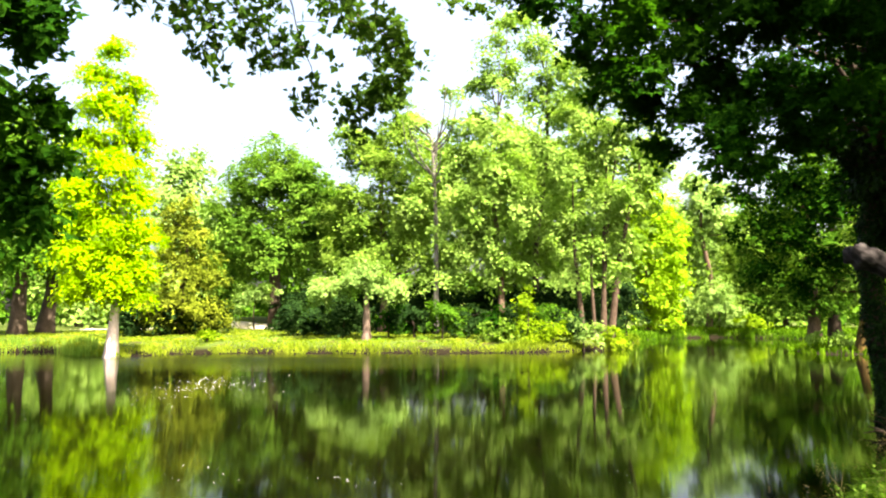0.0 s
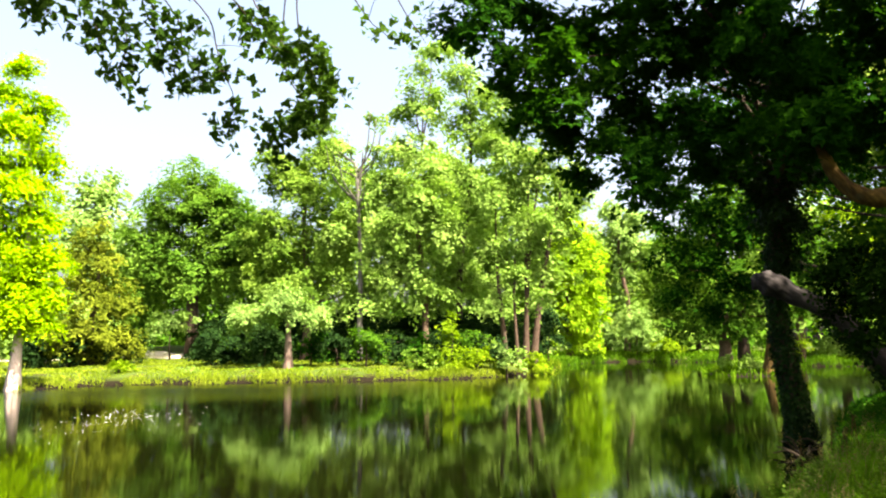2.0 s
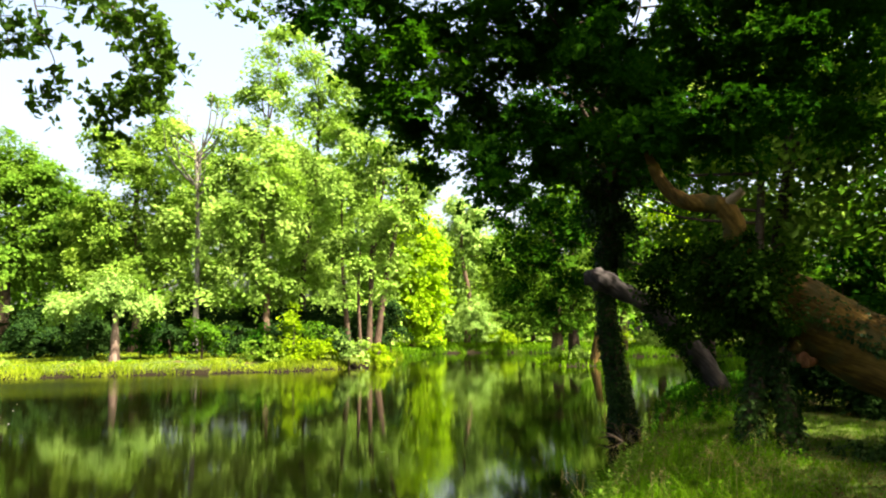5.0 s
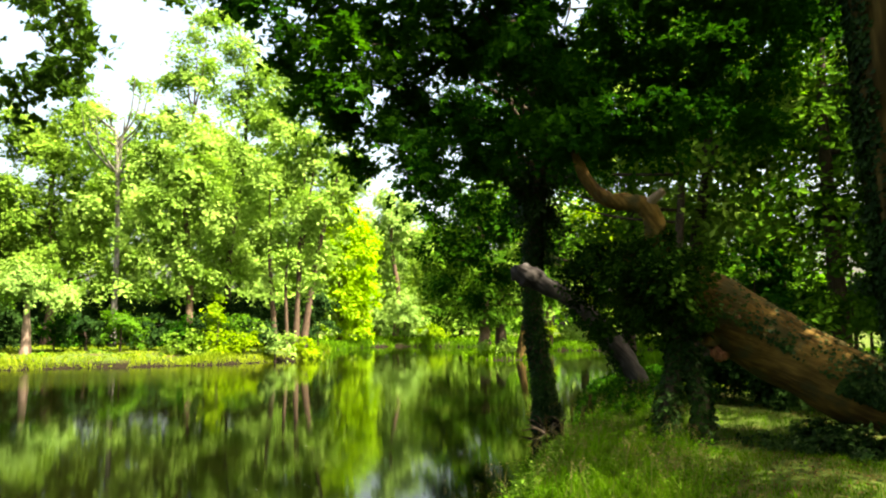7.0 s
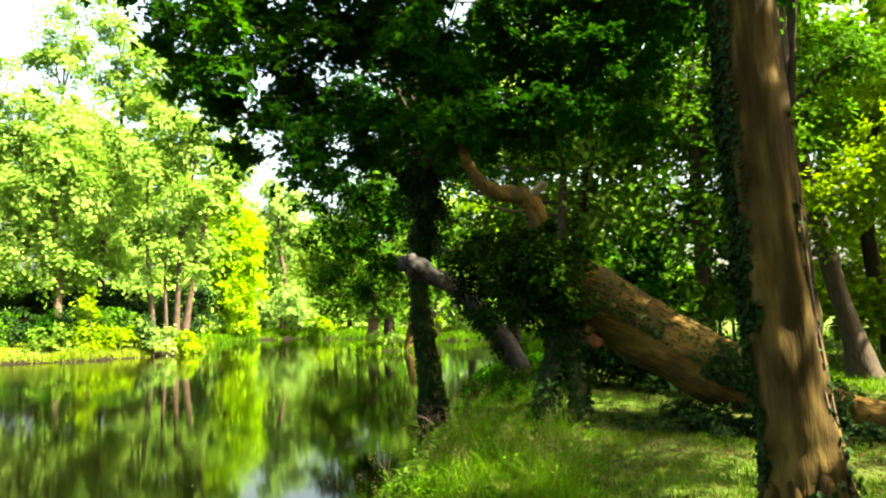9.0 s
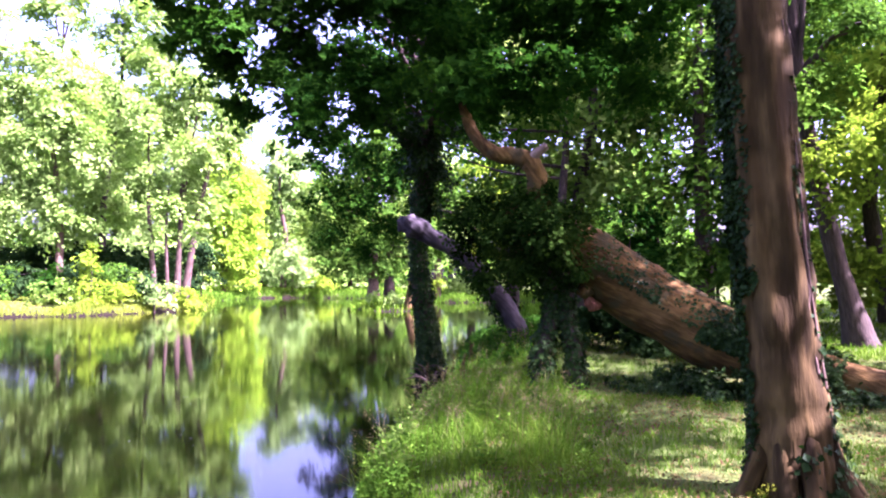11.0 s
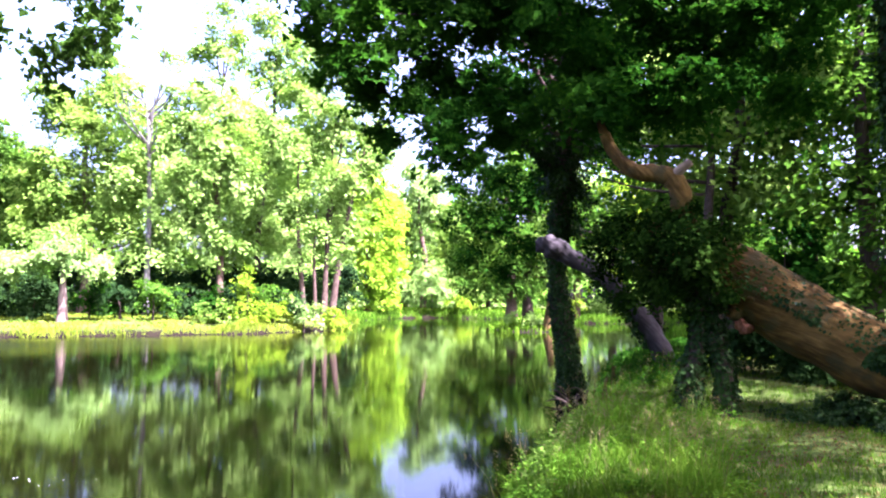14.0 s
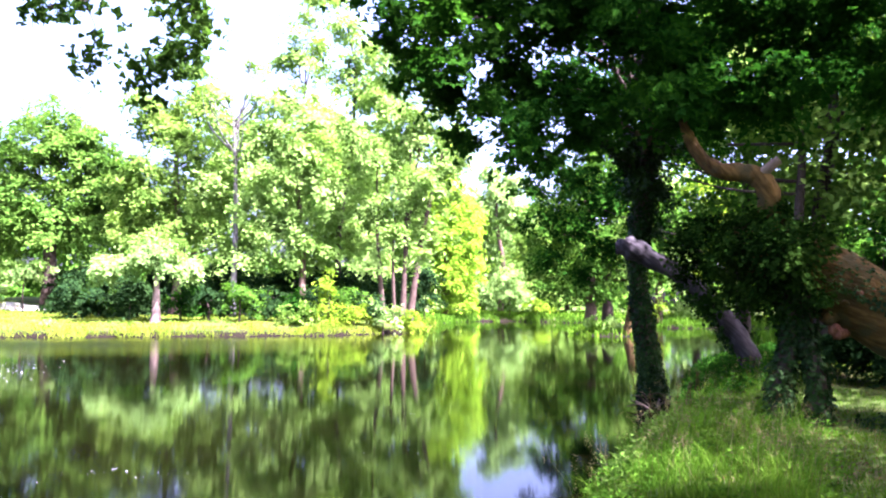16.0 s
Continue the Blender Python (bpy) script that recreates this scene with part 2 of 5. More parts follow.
def tube(points, radii, segs=10, rough=0.06, seed=0, flutes=0, flute_depth=0.0, steps=6, flare=0.0):
    """A tapered, uneven limb along a smooth line; returns verts and quads. flare: spread of the foot."""
    line = smooth_line(points, steps)
    n = len(line)
    rad = np.interp(np.linspace(0, 1, n), np.linspace(0, 1, len(radii)), radii)
    verts = []
    side = Vector((1, 0, 0))
    for i, c in enumerate(line):
        way = (line[min(i + 1, n - 1)] - line[max(i - 1, 0)]).normalized()
        if abs(way.dot(side)) > 0.95:
            side = Vector((0, 1, 0))
        u = (side - way * side.dot(way)).normalized()
        v = way.cross(u)
        side = u
        for j in range(segs):
            a = 2 * math.pi * j / segs
            k = 1 + rough * 2 * noise.noise(Vector((math.cos(a) * 1.3 + seed * 7.1, math.sin(a) * 1.3, i * 0.35)))
            if flutes:
                k += flute_depth * math.sin(flutes * a + 1.5 * math.sin(i * 0.13 + seed)) * (0.6 + 0.4 * math.sin(i * 0.21))
            if flare:
                near = math.exp(-i / n * 9)
                k += flare * near * (1.0 + 0.55 * math.sin(5 * a + seed))
            verts.append(c + (u * math.cos(a) + v * math.sin(a)) * rad[i] * k)
    faces = [(i * segs + j, i * segs + (j + 1) % segs, (i + 1) * segs + (j + 1) % segs, (i + 1) * segs + j)
             for i in range(n - 1) for j in range(segs)]
    for ring, flip in ((0, True), (n - 1, False)):       # closed ends, as quads round a middle point
        c = len(verts)
        verts.append(line[ring])
        for j in range(0, segs, 2):
            q = (c, ring * segs + j, ring * segs + (j + 1) % segs, ring * segs + (j + 2) % segs)
            faces.append(q[::-1] if flip else q)
    return np.array([tuple(q) for q in verts]), np.array(faces)


def leaf_arrays(rng, at, normal, size, width=0.6, lobes=1, droop=0.0):
    """Leaves at the given places: folded diamonds, or three of them spread like a lobed leaf."""
    n = len(at)
    normal = unit(normal)
    turn = rng.normal(size=(n, 3))
    turn[:, 2] -= droop
    d = unit(turn - normal * (turn * normal).sum(1, keepdims=True))
    s = np.cross(normal, d)
    size = np.broadcast_to(size, (n,))[:, None]
    vs = []
    spread = (0.0,) if lobes == 1 else (0.0, 1.0, -1.0)
    for a in spread:
        k = 1.0 if a == 0 else 0.75
        dd, ss = d * math.cos(a) + s * math.sin(a), s * math.cos(a) - d * math.sin(a)
        w = width if lobes == 1 else width * 0.62
        mid = at + dd * size * 0.5 * k
        lift = normal * size * 0.09
        vs.append(np.stack([at, mid + ss * size * w * 0.5 * k + lift, at + dd * size * k, mid - ss * size * w * 0.5 * k + lift], 1))
    v = np.concatenate(vs, 1).reshape(-1, 3)
    return v, np.arange(len(v)).reshape(-1, 4)


def clumps(rng, lobe_list, clumps_per, leaves_per, clump_r, flat=0.45, shell=0.5, loose=0.4):
    """Places and normals of leaves in tilted, ragged-edged sprays that fill rounded lobes (x, y, z, rx, ry, rz)."""
    at, nor, mids = [], [], []
    for x, y, z, rx, ry, rz in lobe_list:
        c = max(3, int(clumps_per * (rx * ry * rz) ** (2 / 3) / 6))
        u = unit(rng.normal(size=(c, 3)))
        u[:, 2] = np.where(u[:, 2] < -0.55, -u[:, 2], u[:, 2])
        r = rng.uniform(0, 1, (c, 1)) ** shell * rng.uniform(0.8, 1.18, (c, 1))
        mid = np.array((x, y, z)) + u * r * np.array((rx, ry, rz))
        k = rng.uniform(0.5, 1.35, c) * clump_r
        face = unit(u * 0.6 + np.array((0, 0, 0.7)) + rng.normal(size=(c, 3)) * 0.25)
        e1 = unit(np.cross(face, rng.normal(size=(c, 3))))
        e2 = np.cross(face, e1)
        m = np.repeat(np.arange(c), leaves_per)
        a, n = rng.uniform(0, 2 * math.pi, len(m)), len(m)
        p1, p2 = rng.uniform(0, 6.3, c)[m], rng.uniform(0, 6.3, c)[m]
        rr = np.sqrt(rng.uniform(0, 1, n)) * (0.72 + 0.26 * np.sin(3 * a + p1) + 0.14 * np.sin(5 * a + p2))
        off = (e1[m] * np.cos(a)[:, None] + e2[m] * np.sin(a)[:, None]) * rr[:, None]
        off += face[m] * (rng.normal(size=(n, 1)) * flat * 0.4)
        off[:, 2] -= 0.35 * rr ** 2
        at.append(mid[m] + off * k[m][:, None])
        nor.append(face[m] + off * 0.25 + rng.normal(size=(n, 3)) * loose)
        mids.append(mid)
    return np.concatenate(at), np.concatenate(nor), np.concatenate(mids)


# ---------------------------------------------------------------- ground and pond
WATER_Z = -0.45
SHORE = [(150, 9), (100, 8), (60, 5), (40, 3.6), (20, 2.8), (0, 2.6), (-12, 2.8), (-20, 3.4), (-25.6, 4.8), (-26.4, 7.2), (-28.2, 9.2), (-30.4, 11.3),
         (-31.8, 14.0), (-33, 17.0), (-34.2, 23), (-36, 32), (-39, 41), (-44, 52), (-45, 66), (-38, 76), (-32, 74), (-29, 90),
         (-25, 91), (-20, 96), (-16, 89), (-14.4, 78), (-13.4, 55.5), (-9.3, 50), (-3.7, 47.4), (6, 47), (11, 47), (18, 48.8),
         (22, 47), (23.6, 45), (25, 47), (27, 56), (31, 56), (45, 55), (70, 50), (110, 40), (150, 25)]
SHORE_XY = np.array([polar(b, d)[:2] for b, d in SHORE])
ISLET = polar(-27.9, 59.5)


def shore_distance(p):
    """Distance to the water's edge, positive on land."""
    a, b = SHORE_XY, np.roll(SHORE_XY, -1, 0)
    best = np.full(len(p), 1e9)
    inside = np.zeros(len(p), bool)
    for (ax, ay), (bx, by) in zip(a, b):
        ex, ey = bx - ax, by - ay
        t = np.clip(((p[:, 0] - ax) * ex + (p[:, 1] - ay) * ey) / (ex * ex + ey * ey), 0, 1)
        best = np.minimum(best, np.hypot(p[:, 0] - ax - t * ex, p[:, 1] - ay - t * ey))
        cross = (ay > p[:, 1]) != (by > p[:, 1])
        with np.errstate(divide="ignore", invalid="ignore"):
            inside ^= cross & (p[:, 0] < ex * (p[:, 1] - ay) / (ey if ey else 1e-9) + ax)
    sd = np.where(inside, -best, best)
    wob = 0.25 * np.sin(p[:, 0] * 1.3 + 2 * np.sin(p[:, 1] * 0.7)) * np.clip(np.hypot(p[:, 0], p[:, 1]) / 20, 0.2, 2)
    u, v = p[:, 0] - ISLET.x, p[:, 1] - ISLET.y
    isl = 1.0 - np.hypot((0.884 * u - 0.468 * v) / 2.9, (0.468 * u + 0.884 * v) / 8.6)
    return np.maximum(sd + wob, isl * 1.6)


MOUND = polar(-38.6, 17.6)
RISE = polar(14.4, 74)


def ground_height(p):
    p = np.atleast_2d(np.asarray(p, dtype=float))
    sd, r = shore_distance(p), np.hypot(p[:, 0], p[:, 1])
    far = np.clip((r - 26) / 16, 0, 1)
    land = WATER_Z + 0.45 * (1 - np.exp(-np.maximum(sd, 0) / 0.45)) + far * (0.75 * (1 - np.exp(-np.maximum(sd, 0) / 9)))
    land += 0.42 * np.exp(-((p[:, 0] - MOUND.x) ** 2 + (p[:, 1] - MOUND.y) ** 2) / 11) * np.clip(sd / 2, 0, 1)
    land += 1.3 * np.exp(-((p[:, 0] - RISE.x) ** 2 + (p[:, 1] - RISE.y) ** 2) / 34)
    land += 0.03 * np.sin(p[:, 0] * 2.1 + 1.3 * np.sin(p[:, 1] * 1.7)) * np.clip(sd, 0, 1)
    return np.where(sd > 0, land, WATER_Z - np.minimum(1.3, 0.45 * -sd))


def foot(b, d):
    """The place on the ground at a bearing and distance."""
    p = polar(b, d)
    return Vector((p.x, p.y, float(ground_height((p.x, p.y))[0])))


def build_ground():
    angles = np.radians(np.concatenate([np.arange(-90, 50, 0.75), np.arange(50, 270, 4)]))
    radii = np.concatenate([[0.3], np.geomspace(0.8, 130, 190), np.geomspace(150, 2500, 14)])
    a, r = np.meshgrid(angles, radii)
    xy = np.stack([-np.sin(a) * r, np.cos(a) * r], -1).reshape(-1, 2)
    v = np.concatenate([xy, ground_height(xy)[:, None]], 1)
    na, nr = len(angles), len(radii)
    i, j = np.meshgrid(np.arange(nr - 1), np.arange(na), indexing="ij")
    jn = (j + 1) % na
    f = np.stack([i * na + j, i * na + jn, (i + 1) * na + jn, (i + 1) * na + j], -1).reshape(-1, 4)[:, ::-1]
    v = np.concatenate([v, [[0, 0, 0]]])
    c = len(v) - 1
    cap = np.array([(c, k + 2 if k + 2 < na else 0, (k + 1) % na, k) for k in range(0, na, 2)])
    me = mesh_of("ground", v, np.concatenate([f, cap]), ground_material(), True)
    return tagged(new("ground", me), "grassy pond bank with bare earth and leaf litter", "ground", kind="structure")


build_ground()
bm = bmesh.new()
bmesh.ops.create_circle(bm, cap_ends=True, segments=64, radius=140)
me = bpy.data.meshes.new("water")
bm.to_mesh(me)
bm.free()
me.materials.append(water_material())
water = tagged(new("water", me), "dark still pond water mirroring the trees", "pond", kind="structure")
water.location = (0, 0, WATER_Z)


# ---------------------------------------------------------------- trees

def spread(d, lobes):
    """Lobes given as bearing, height angle, half width and half height in degrees, and an own distance, as rounded bodies in metres."""
    out = []
    for q in lobes:
        lb, e, w, h = q[:4]
        ld = q[4] if len(q) > 4 else d
        if ld > 40:
            w, h = w * 1.2, h * 1.12
        c = polar(lb, ld)
        rw, rh = ld * math.tan(radians(w)), ld * math.tan(radians(h))
        out.append((c.x, c.y, rise(ld, e), rw, rw, rh))
    return out


def tree(name, b, d, lobes, leaf, bark, label, radius=0.3, seed=1, size=0.34, clumps_per=34, leaves_per=60, clump_r=1.0, top=None,
         lean=(0, 0), limbs=7, category="tree", group="", flare=0.5, shape=1, shell=0.5, flat=0.45, width=0.62, trunk_top=0.8, foot_at=None, droop=0.0):
    """A tree: a tapered trunk, limbs that reach into the crown, and a crown of many leaves in sprays."""
    rng = np.random.default_rng(seed)
    base = foot_at or foot(b, d)
    thing_ob = thing(name, base, label, category, group)
    bodies = [(x - base.x, y - base.y, z - base.z, rx, ry, rz) for x, y, z, rx, ry, rz in spread(d, lobes)]
    high = max(q[2] + q[5] for q in bodies) if top is None else top
    tip = Vector((lean[0], lean[1], high * trunk_top))
    bend = [Vector((rng.normal() * 0.02 * high, rng.normal() * 0.02 * high, 0)) for _ in range(2)]
    spine = [Vector((0, 0, -0.35)), tip * 0.33 + bend[0], tip * 0.66 + bend[1], tip]
    if radius:
        v, f = tube(spine, (radius * 1.05, radius * 0.85, radius * 0.6, radius * 0.22), 10, 0.07, seed, flare=flare, steps=7)
        part("trunk", mesh_of("trunk", v, f, bark, True), thing_ob)
    loose = 0.4
    if d > 40 and radius > 0.1:
        near = d < 70                              # leaves stay fine on the nearer crowns
        clumps_per, leaves_per, clump_r = clumps_per * (0.85 if near else 0.7), int(leaves_per * (1.35 if near else 0.9)), clump_r * 1.1
        size, loose, droop = size * (0.95 if near else 1.15), 0.32, max(droop, 0.3)
    at, nor, mids = clumps(rng, bodies, clumps_per, leaves_per, clump_r, flat, shell, loose)
    if radius:
        line = smooth_line(spine, 8)
        pick = rng.permutation(len(mids))[:limbs]
        for k in pick:
            goal = Vector(mids[k])
            z0 = max(0.15 * high, min(goal.z - 0.25 * (goal - Vector((0, 0, goal.z))).length, 0.95 * tip.z))
            root = min(line, key=lambda q: abs(q.z - z0))
            bow = (root + goal) / 2 + Vector((rng.normal() * 0.2, rng.normal() * 0.2, -0.06 * (goal - root).length))
            v, f = tube([root, bow, goal], (radius * 0.34, radius * 0.2, radius * 0.06), 6, 0.1, seed + int(k), steps=4)
            part("limb", mesh_of("limb", v, f, bark, True), thing_ob)
    v, f = leaf_arrays(rng, at, nor, size * rng.uniform(0.6, 1.3, len(at)), width, shape, droop)
    part("crown", mesh_of("crown", v, f, leaf), thing_ob)
    return thing_ob


def shrub(name, b, d, lobes, leaf, label, seed, size=0.28, clumps_per=40, leaves_per=60, clump_r=0.7, category="shrub", group=""):
    return tree(name, b, d, lobes, leaf, BARK_DARK, label, 0.07, seed, size, clumps_per, leaves_per, clump_r, limbs=4, category=category,
                group=group, flare=0.2, shell=0.55)


# across the pond, from the open lawn to the inlet
tree("swamp_cypress", 24.0, 45.0, [(24.6, 18.6, 1.0, 0.9), (25.6, 16.8, 1.2, 0.9), (23.4, 16.4, 1.2, 0.9), (24.8, 14.6, 2.0, 1.2), (23.2, 12.8, 1.5, 1.0), (25.8, 12.2, 1.5, 1.1), (24.4, 10.6, 2.2, 1.2), (26.2, 8.8, 1.6, 1.1), (23.2, 8.6, 1.7, 1.2), (25.2, 6.8, 2.2, 1.2), (22.6, 6.0, 1.5, 1.1),
     (26.6, 4.6, 1.5, 1.0), (24.4, 4.4, 2.4, 1.3), (22.4, 3.4, 1.5, 1.0), (24.8, 2.2, 2.4, 1.0), (26.4, 2.2, 1.2, 0.9), (22.8, 1.6, 1.3, 0.8)],
     LEAF_YELLOW, BARK_WHITE, "yellow-green swamp cypress with pale flared trunk at the waterline", 0.21, 11, 0.24, 200, 44, 0.8, flare=0.9, trunk_top=0.8, droop=1.0, width=0.55)
for k, (b, d) in enumerate([(29.7, 66), (28.1, 68), (33.0, 64)]):
    tree("park_tree", b, d, [(b + 0.5, 7, 4, 3), (b - 0.5, 4, 3.0, 2.0), (b + 2, 11, 4, 4)], LEAF_MID, BARK_DARK, "tall dark-trunked park tree on the far lawn", 0.5, 20 + k, 0.45, 26, 32, 1.4, group="far lawn trees")
tree("grey_green_tree", 19.6, 95, [(19.6, 9, 2.5, 3.6), (20.6, 6.5, 2.2, 3.0), (18.4, 6, 2.2, 3)], LEAF_PALE, BARK_BROWN, "round grey-green tree far behind the lawn", 0.4, 31, 0.5, 24, 50, 1.6)
tree("yew", 19.2, 61, [(19.4, 6.3, 1.5, 2.4), (19.2, 3.4, 2.5, 2.2), (19.4, 1.0, 3.1, 1.8), (20.6, -0.2, 1.8, 1.1), (17.6, -0.1, 1.8, 1.1)], LEAF_OLIVE, BARK_DARK, "dense olive-green conical yew on the far bank", 0.3, 41, 0.28, 50, 60, 0.9)
tree("dark_oak", 12.6, 68, [(13.2, 9.8, 3.0, 3.4), (15.3, 5.8, 2.8, 3.4), (10.6, 8.2, 3.0, 3.6), (12.6, 4.5, 3.6, 3.0), (9.2, 5.5, 2.6, 3.2), (16.4, 3.0, 1.6, 2.2), (14.8, 8.4, 2.2, 2.0), (11.6, 10.8, 2.2, 1.8), (8.8, 8.6, 2.0, 2.2)], LEAF_FAR_OAK, BARK_DARK, "broad mid green oak behind the far bank", 0.55, 51, 0.36, 34, 60, 1.3)
shrub("rhododendron", 9.0, 57, [(9.4, 0.6, 2.4, 1.5), (7.4, 0.3, 1.8, 1.3), (10.8, -0.1, 1.4, 1.0), (8.4, -0.7, 2.2, 0.7)], LEAF_SHADE_DARK, "dark rounded rhododendron on the far bank", 61, 0.22, 90, 60)
shrub("pale_shrub", 14.2, 66, [(14.2, 1.9, 1.6, 1.0), (15.2, 0.9, 0.7, 0.8)], LEAF_PALE, "pale green sunlit shrub by the far path", 62)
tree("bank_maple", 5.9, 51.5, [(6.2, 3.9, 1.9, 1.0), (8.6, 2.4, 1.6, 0.8), (4.4, 2.5, 1.4, 0.8), (6.4, 2.6, 2.2, 0.7), (9.6, 2.0, 0.9, 0.5), (3.8, 2.0, 0.8, 0.6)], LEAF_PALE, BARK_PALE, "small spreading tree with pale brown trunk on the far bank", 0.29, 71, 0.24, 60, 90, 0.8, trunk_top=0.7, flare=0.35, limbs=2)
tree("ash_tree", 4.6, 62, [(4.8, 11.2, 2.6, 2.4), (3.4, 14.2, 2.0, 1.8), (4.2, 16.6, 1.3, 0.8), (6.4, 13.0, 1.8, 1.6), (7.6, 14.2, 1.0, 0.7), (6.6, 7.5, 2.4, 2.6), (2.8, 8.2, 2.4, 3.0), (4.0, 5.2, 3.2, 1.8), (7.4, 5.0, 1.8, 1.8)], LEAF_ASH, BARK_BROWN, "broad fresh green ash tree over the far bank", 0.35, 81, 0.34, 42, 60, 1.1)
tree("tall_poplar", -4.4, 58.5, [(-3.6, 11.8, 2.0, 1.6, 56), (-5.0, 10.4, 2.0, 1.6, 56), (-2.0, 9.0, 1.8, 1.6, 56), (-1.6, 12.6, 1.5, 1.4, 57), (-4.3, 18.2, 1.9, 2.0), (-4.0, 20.8, 1.0, 0.9), (-5.2, 22.4, 1.2, 0.8), (-2.6, 17.6, 1.0, 1.2), (-3.0, 14.6, 2.2, 1.9), (-5.4, 13.0, 2.2, 2.2), (-3.4, 9.8, 2.5, 2.4), (-5.6, 8.0, 2.4, 2.2), (-2.4, 5.6, 2.4, 2.0), (-4.6, 3.6, 2.4, 1.8)], LEAF_FRESH, BARK_BROWN, "tall light green poplar on the far bank", 0.24, 91, 0.34, 36, 55, 1.1, trunk_top=0.7)
tree("leaning_poplar", -7.1, 65, [(-7.4, 20.2, 1.6, 1.3), (-8.8, 18.6, 1.4, 1.4), (-6.6, 22.6, 1.2, 0.9), (-7.6, 17.2, 1.8, 1.7), (-9.2, 15.2, 1.9, 2.2), (-7.4, 12.5, 2.2, 1.9), (-8.6, 9.6, 2.2, 2.0), (-6.4, 6.6, 2.2, 2.2), (-8.0, 4.0, 2.2, 1.8)], LEAF_FRESH, BARK_DARK, "tall dark-stemmed poplar with light crown", 0.28, 101, 0.34, 36, 55, 1.1, lean=(1.2, 0))
tree("lime_tree", -15.4, 91.5, [(-15.4, 11.2, 1.5, 1.8), (-15.0, 8.4, 2.0, 2.0), (-15.8, 6.4, 2.2, 1.8), (-14.8, 4.6, 1.9, 1.6), (-16.2, 3.6, 1.9, 1.6), (-15.4, 1.8, 2.2, 1.4), (-14.6, 0.4, 1.5, 0.9), (-16.4, 0.4, 1.3, 0.9)], LEAF_LIMETREE, BARK_BROWN, "bright yellow-green tree hanging over the inlet", 0.34, 111, 0.36, 60, 60, 1.3, droop=0.5)


def stemmed_tree():
    """The group of stems that rise from one root on the point, leaning outwards."""
    rng = np.random.default_rng(121)
    d = 58.0
    base = foot(-11.6, d)
    ob = thing("multi_stemmed_alder", base, "alder with several leaning brown stems from one root", "tree")
    for (b0, b1, e1, r) in [(-10.7, -10.0, 11.5, 0.19), (-12.0, -13.4, 13, 0.2), (-12.5, -15.2, 12.2, 0.28), (-12.2, -12.9, 15, 0.16), (-11.5, -11.6, 9, 0.14)]:
        p0, p1 = foot(b0, d) - base, polar(b1, d, rise(d, e1)) - base
        mid = p0.lerp(p1, 0.5) + Vector((-0.25, 0, 0.2))
        v, f = tube([p0 - Vector((0, 0, 0.4)), mid, p1], (r, r * 0.75, r * 0.25), 10, 0.07, int(r * 100), flare=0.35, steps=9)
        part("stem", mesh_of("stem", v, f, BARK_ALDER, True), ob)
    bodies = [(x - base.x, y - base.y, z - base.z, a, b_, c) for x, y, z, a, b_, c in spread(d, [
        (-10.0, 11.2, 2.2, 2.2), (-13.0, 12.6, 2.4, 2.4), (-11.0, 15.2, 2.2, 1.9), (-9.4, 6.2, 1.7, 2.0), (-14.6, 9.0, 1.8, 2.4),
        (-12.8, 17.6, 1.8, 1.8), (-10.4, 18.2, 1.6, 1.8), (-11.6, 8.0, 2.0, 1.8), (-13.4, 5.5, 1.3, 1.5), (-9.8, 3.2, 1.3, 1.2), (-11.2, 5.4, 1.1, 0.8, 55.5), (-13.8, 3.4, 0.9, 0.7, 55.5), (-12.8, 9.6, 1.3, 0.9, 55.5),
        (-15.8, 12.2, 1.5, 1.5), (-16.8, 10.4, 1.0, 1.2), (-15.0, 14.8, 1.4, 1.4)])]
    at, nor, mids = clumps(rng, bodies, 30, 80, 1.2, 0.45, 0.5, 0.32)
    v, f = leaf_arrays(rng, at, nor, 0.31 * rng.uniform(0.6, 1.3, len(at)), 0.62, 1, 0.3)
    part("crown", mesh_of("crown", v, f, LEAF_FRESH), ob)


stemmed_tree()


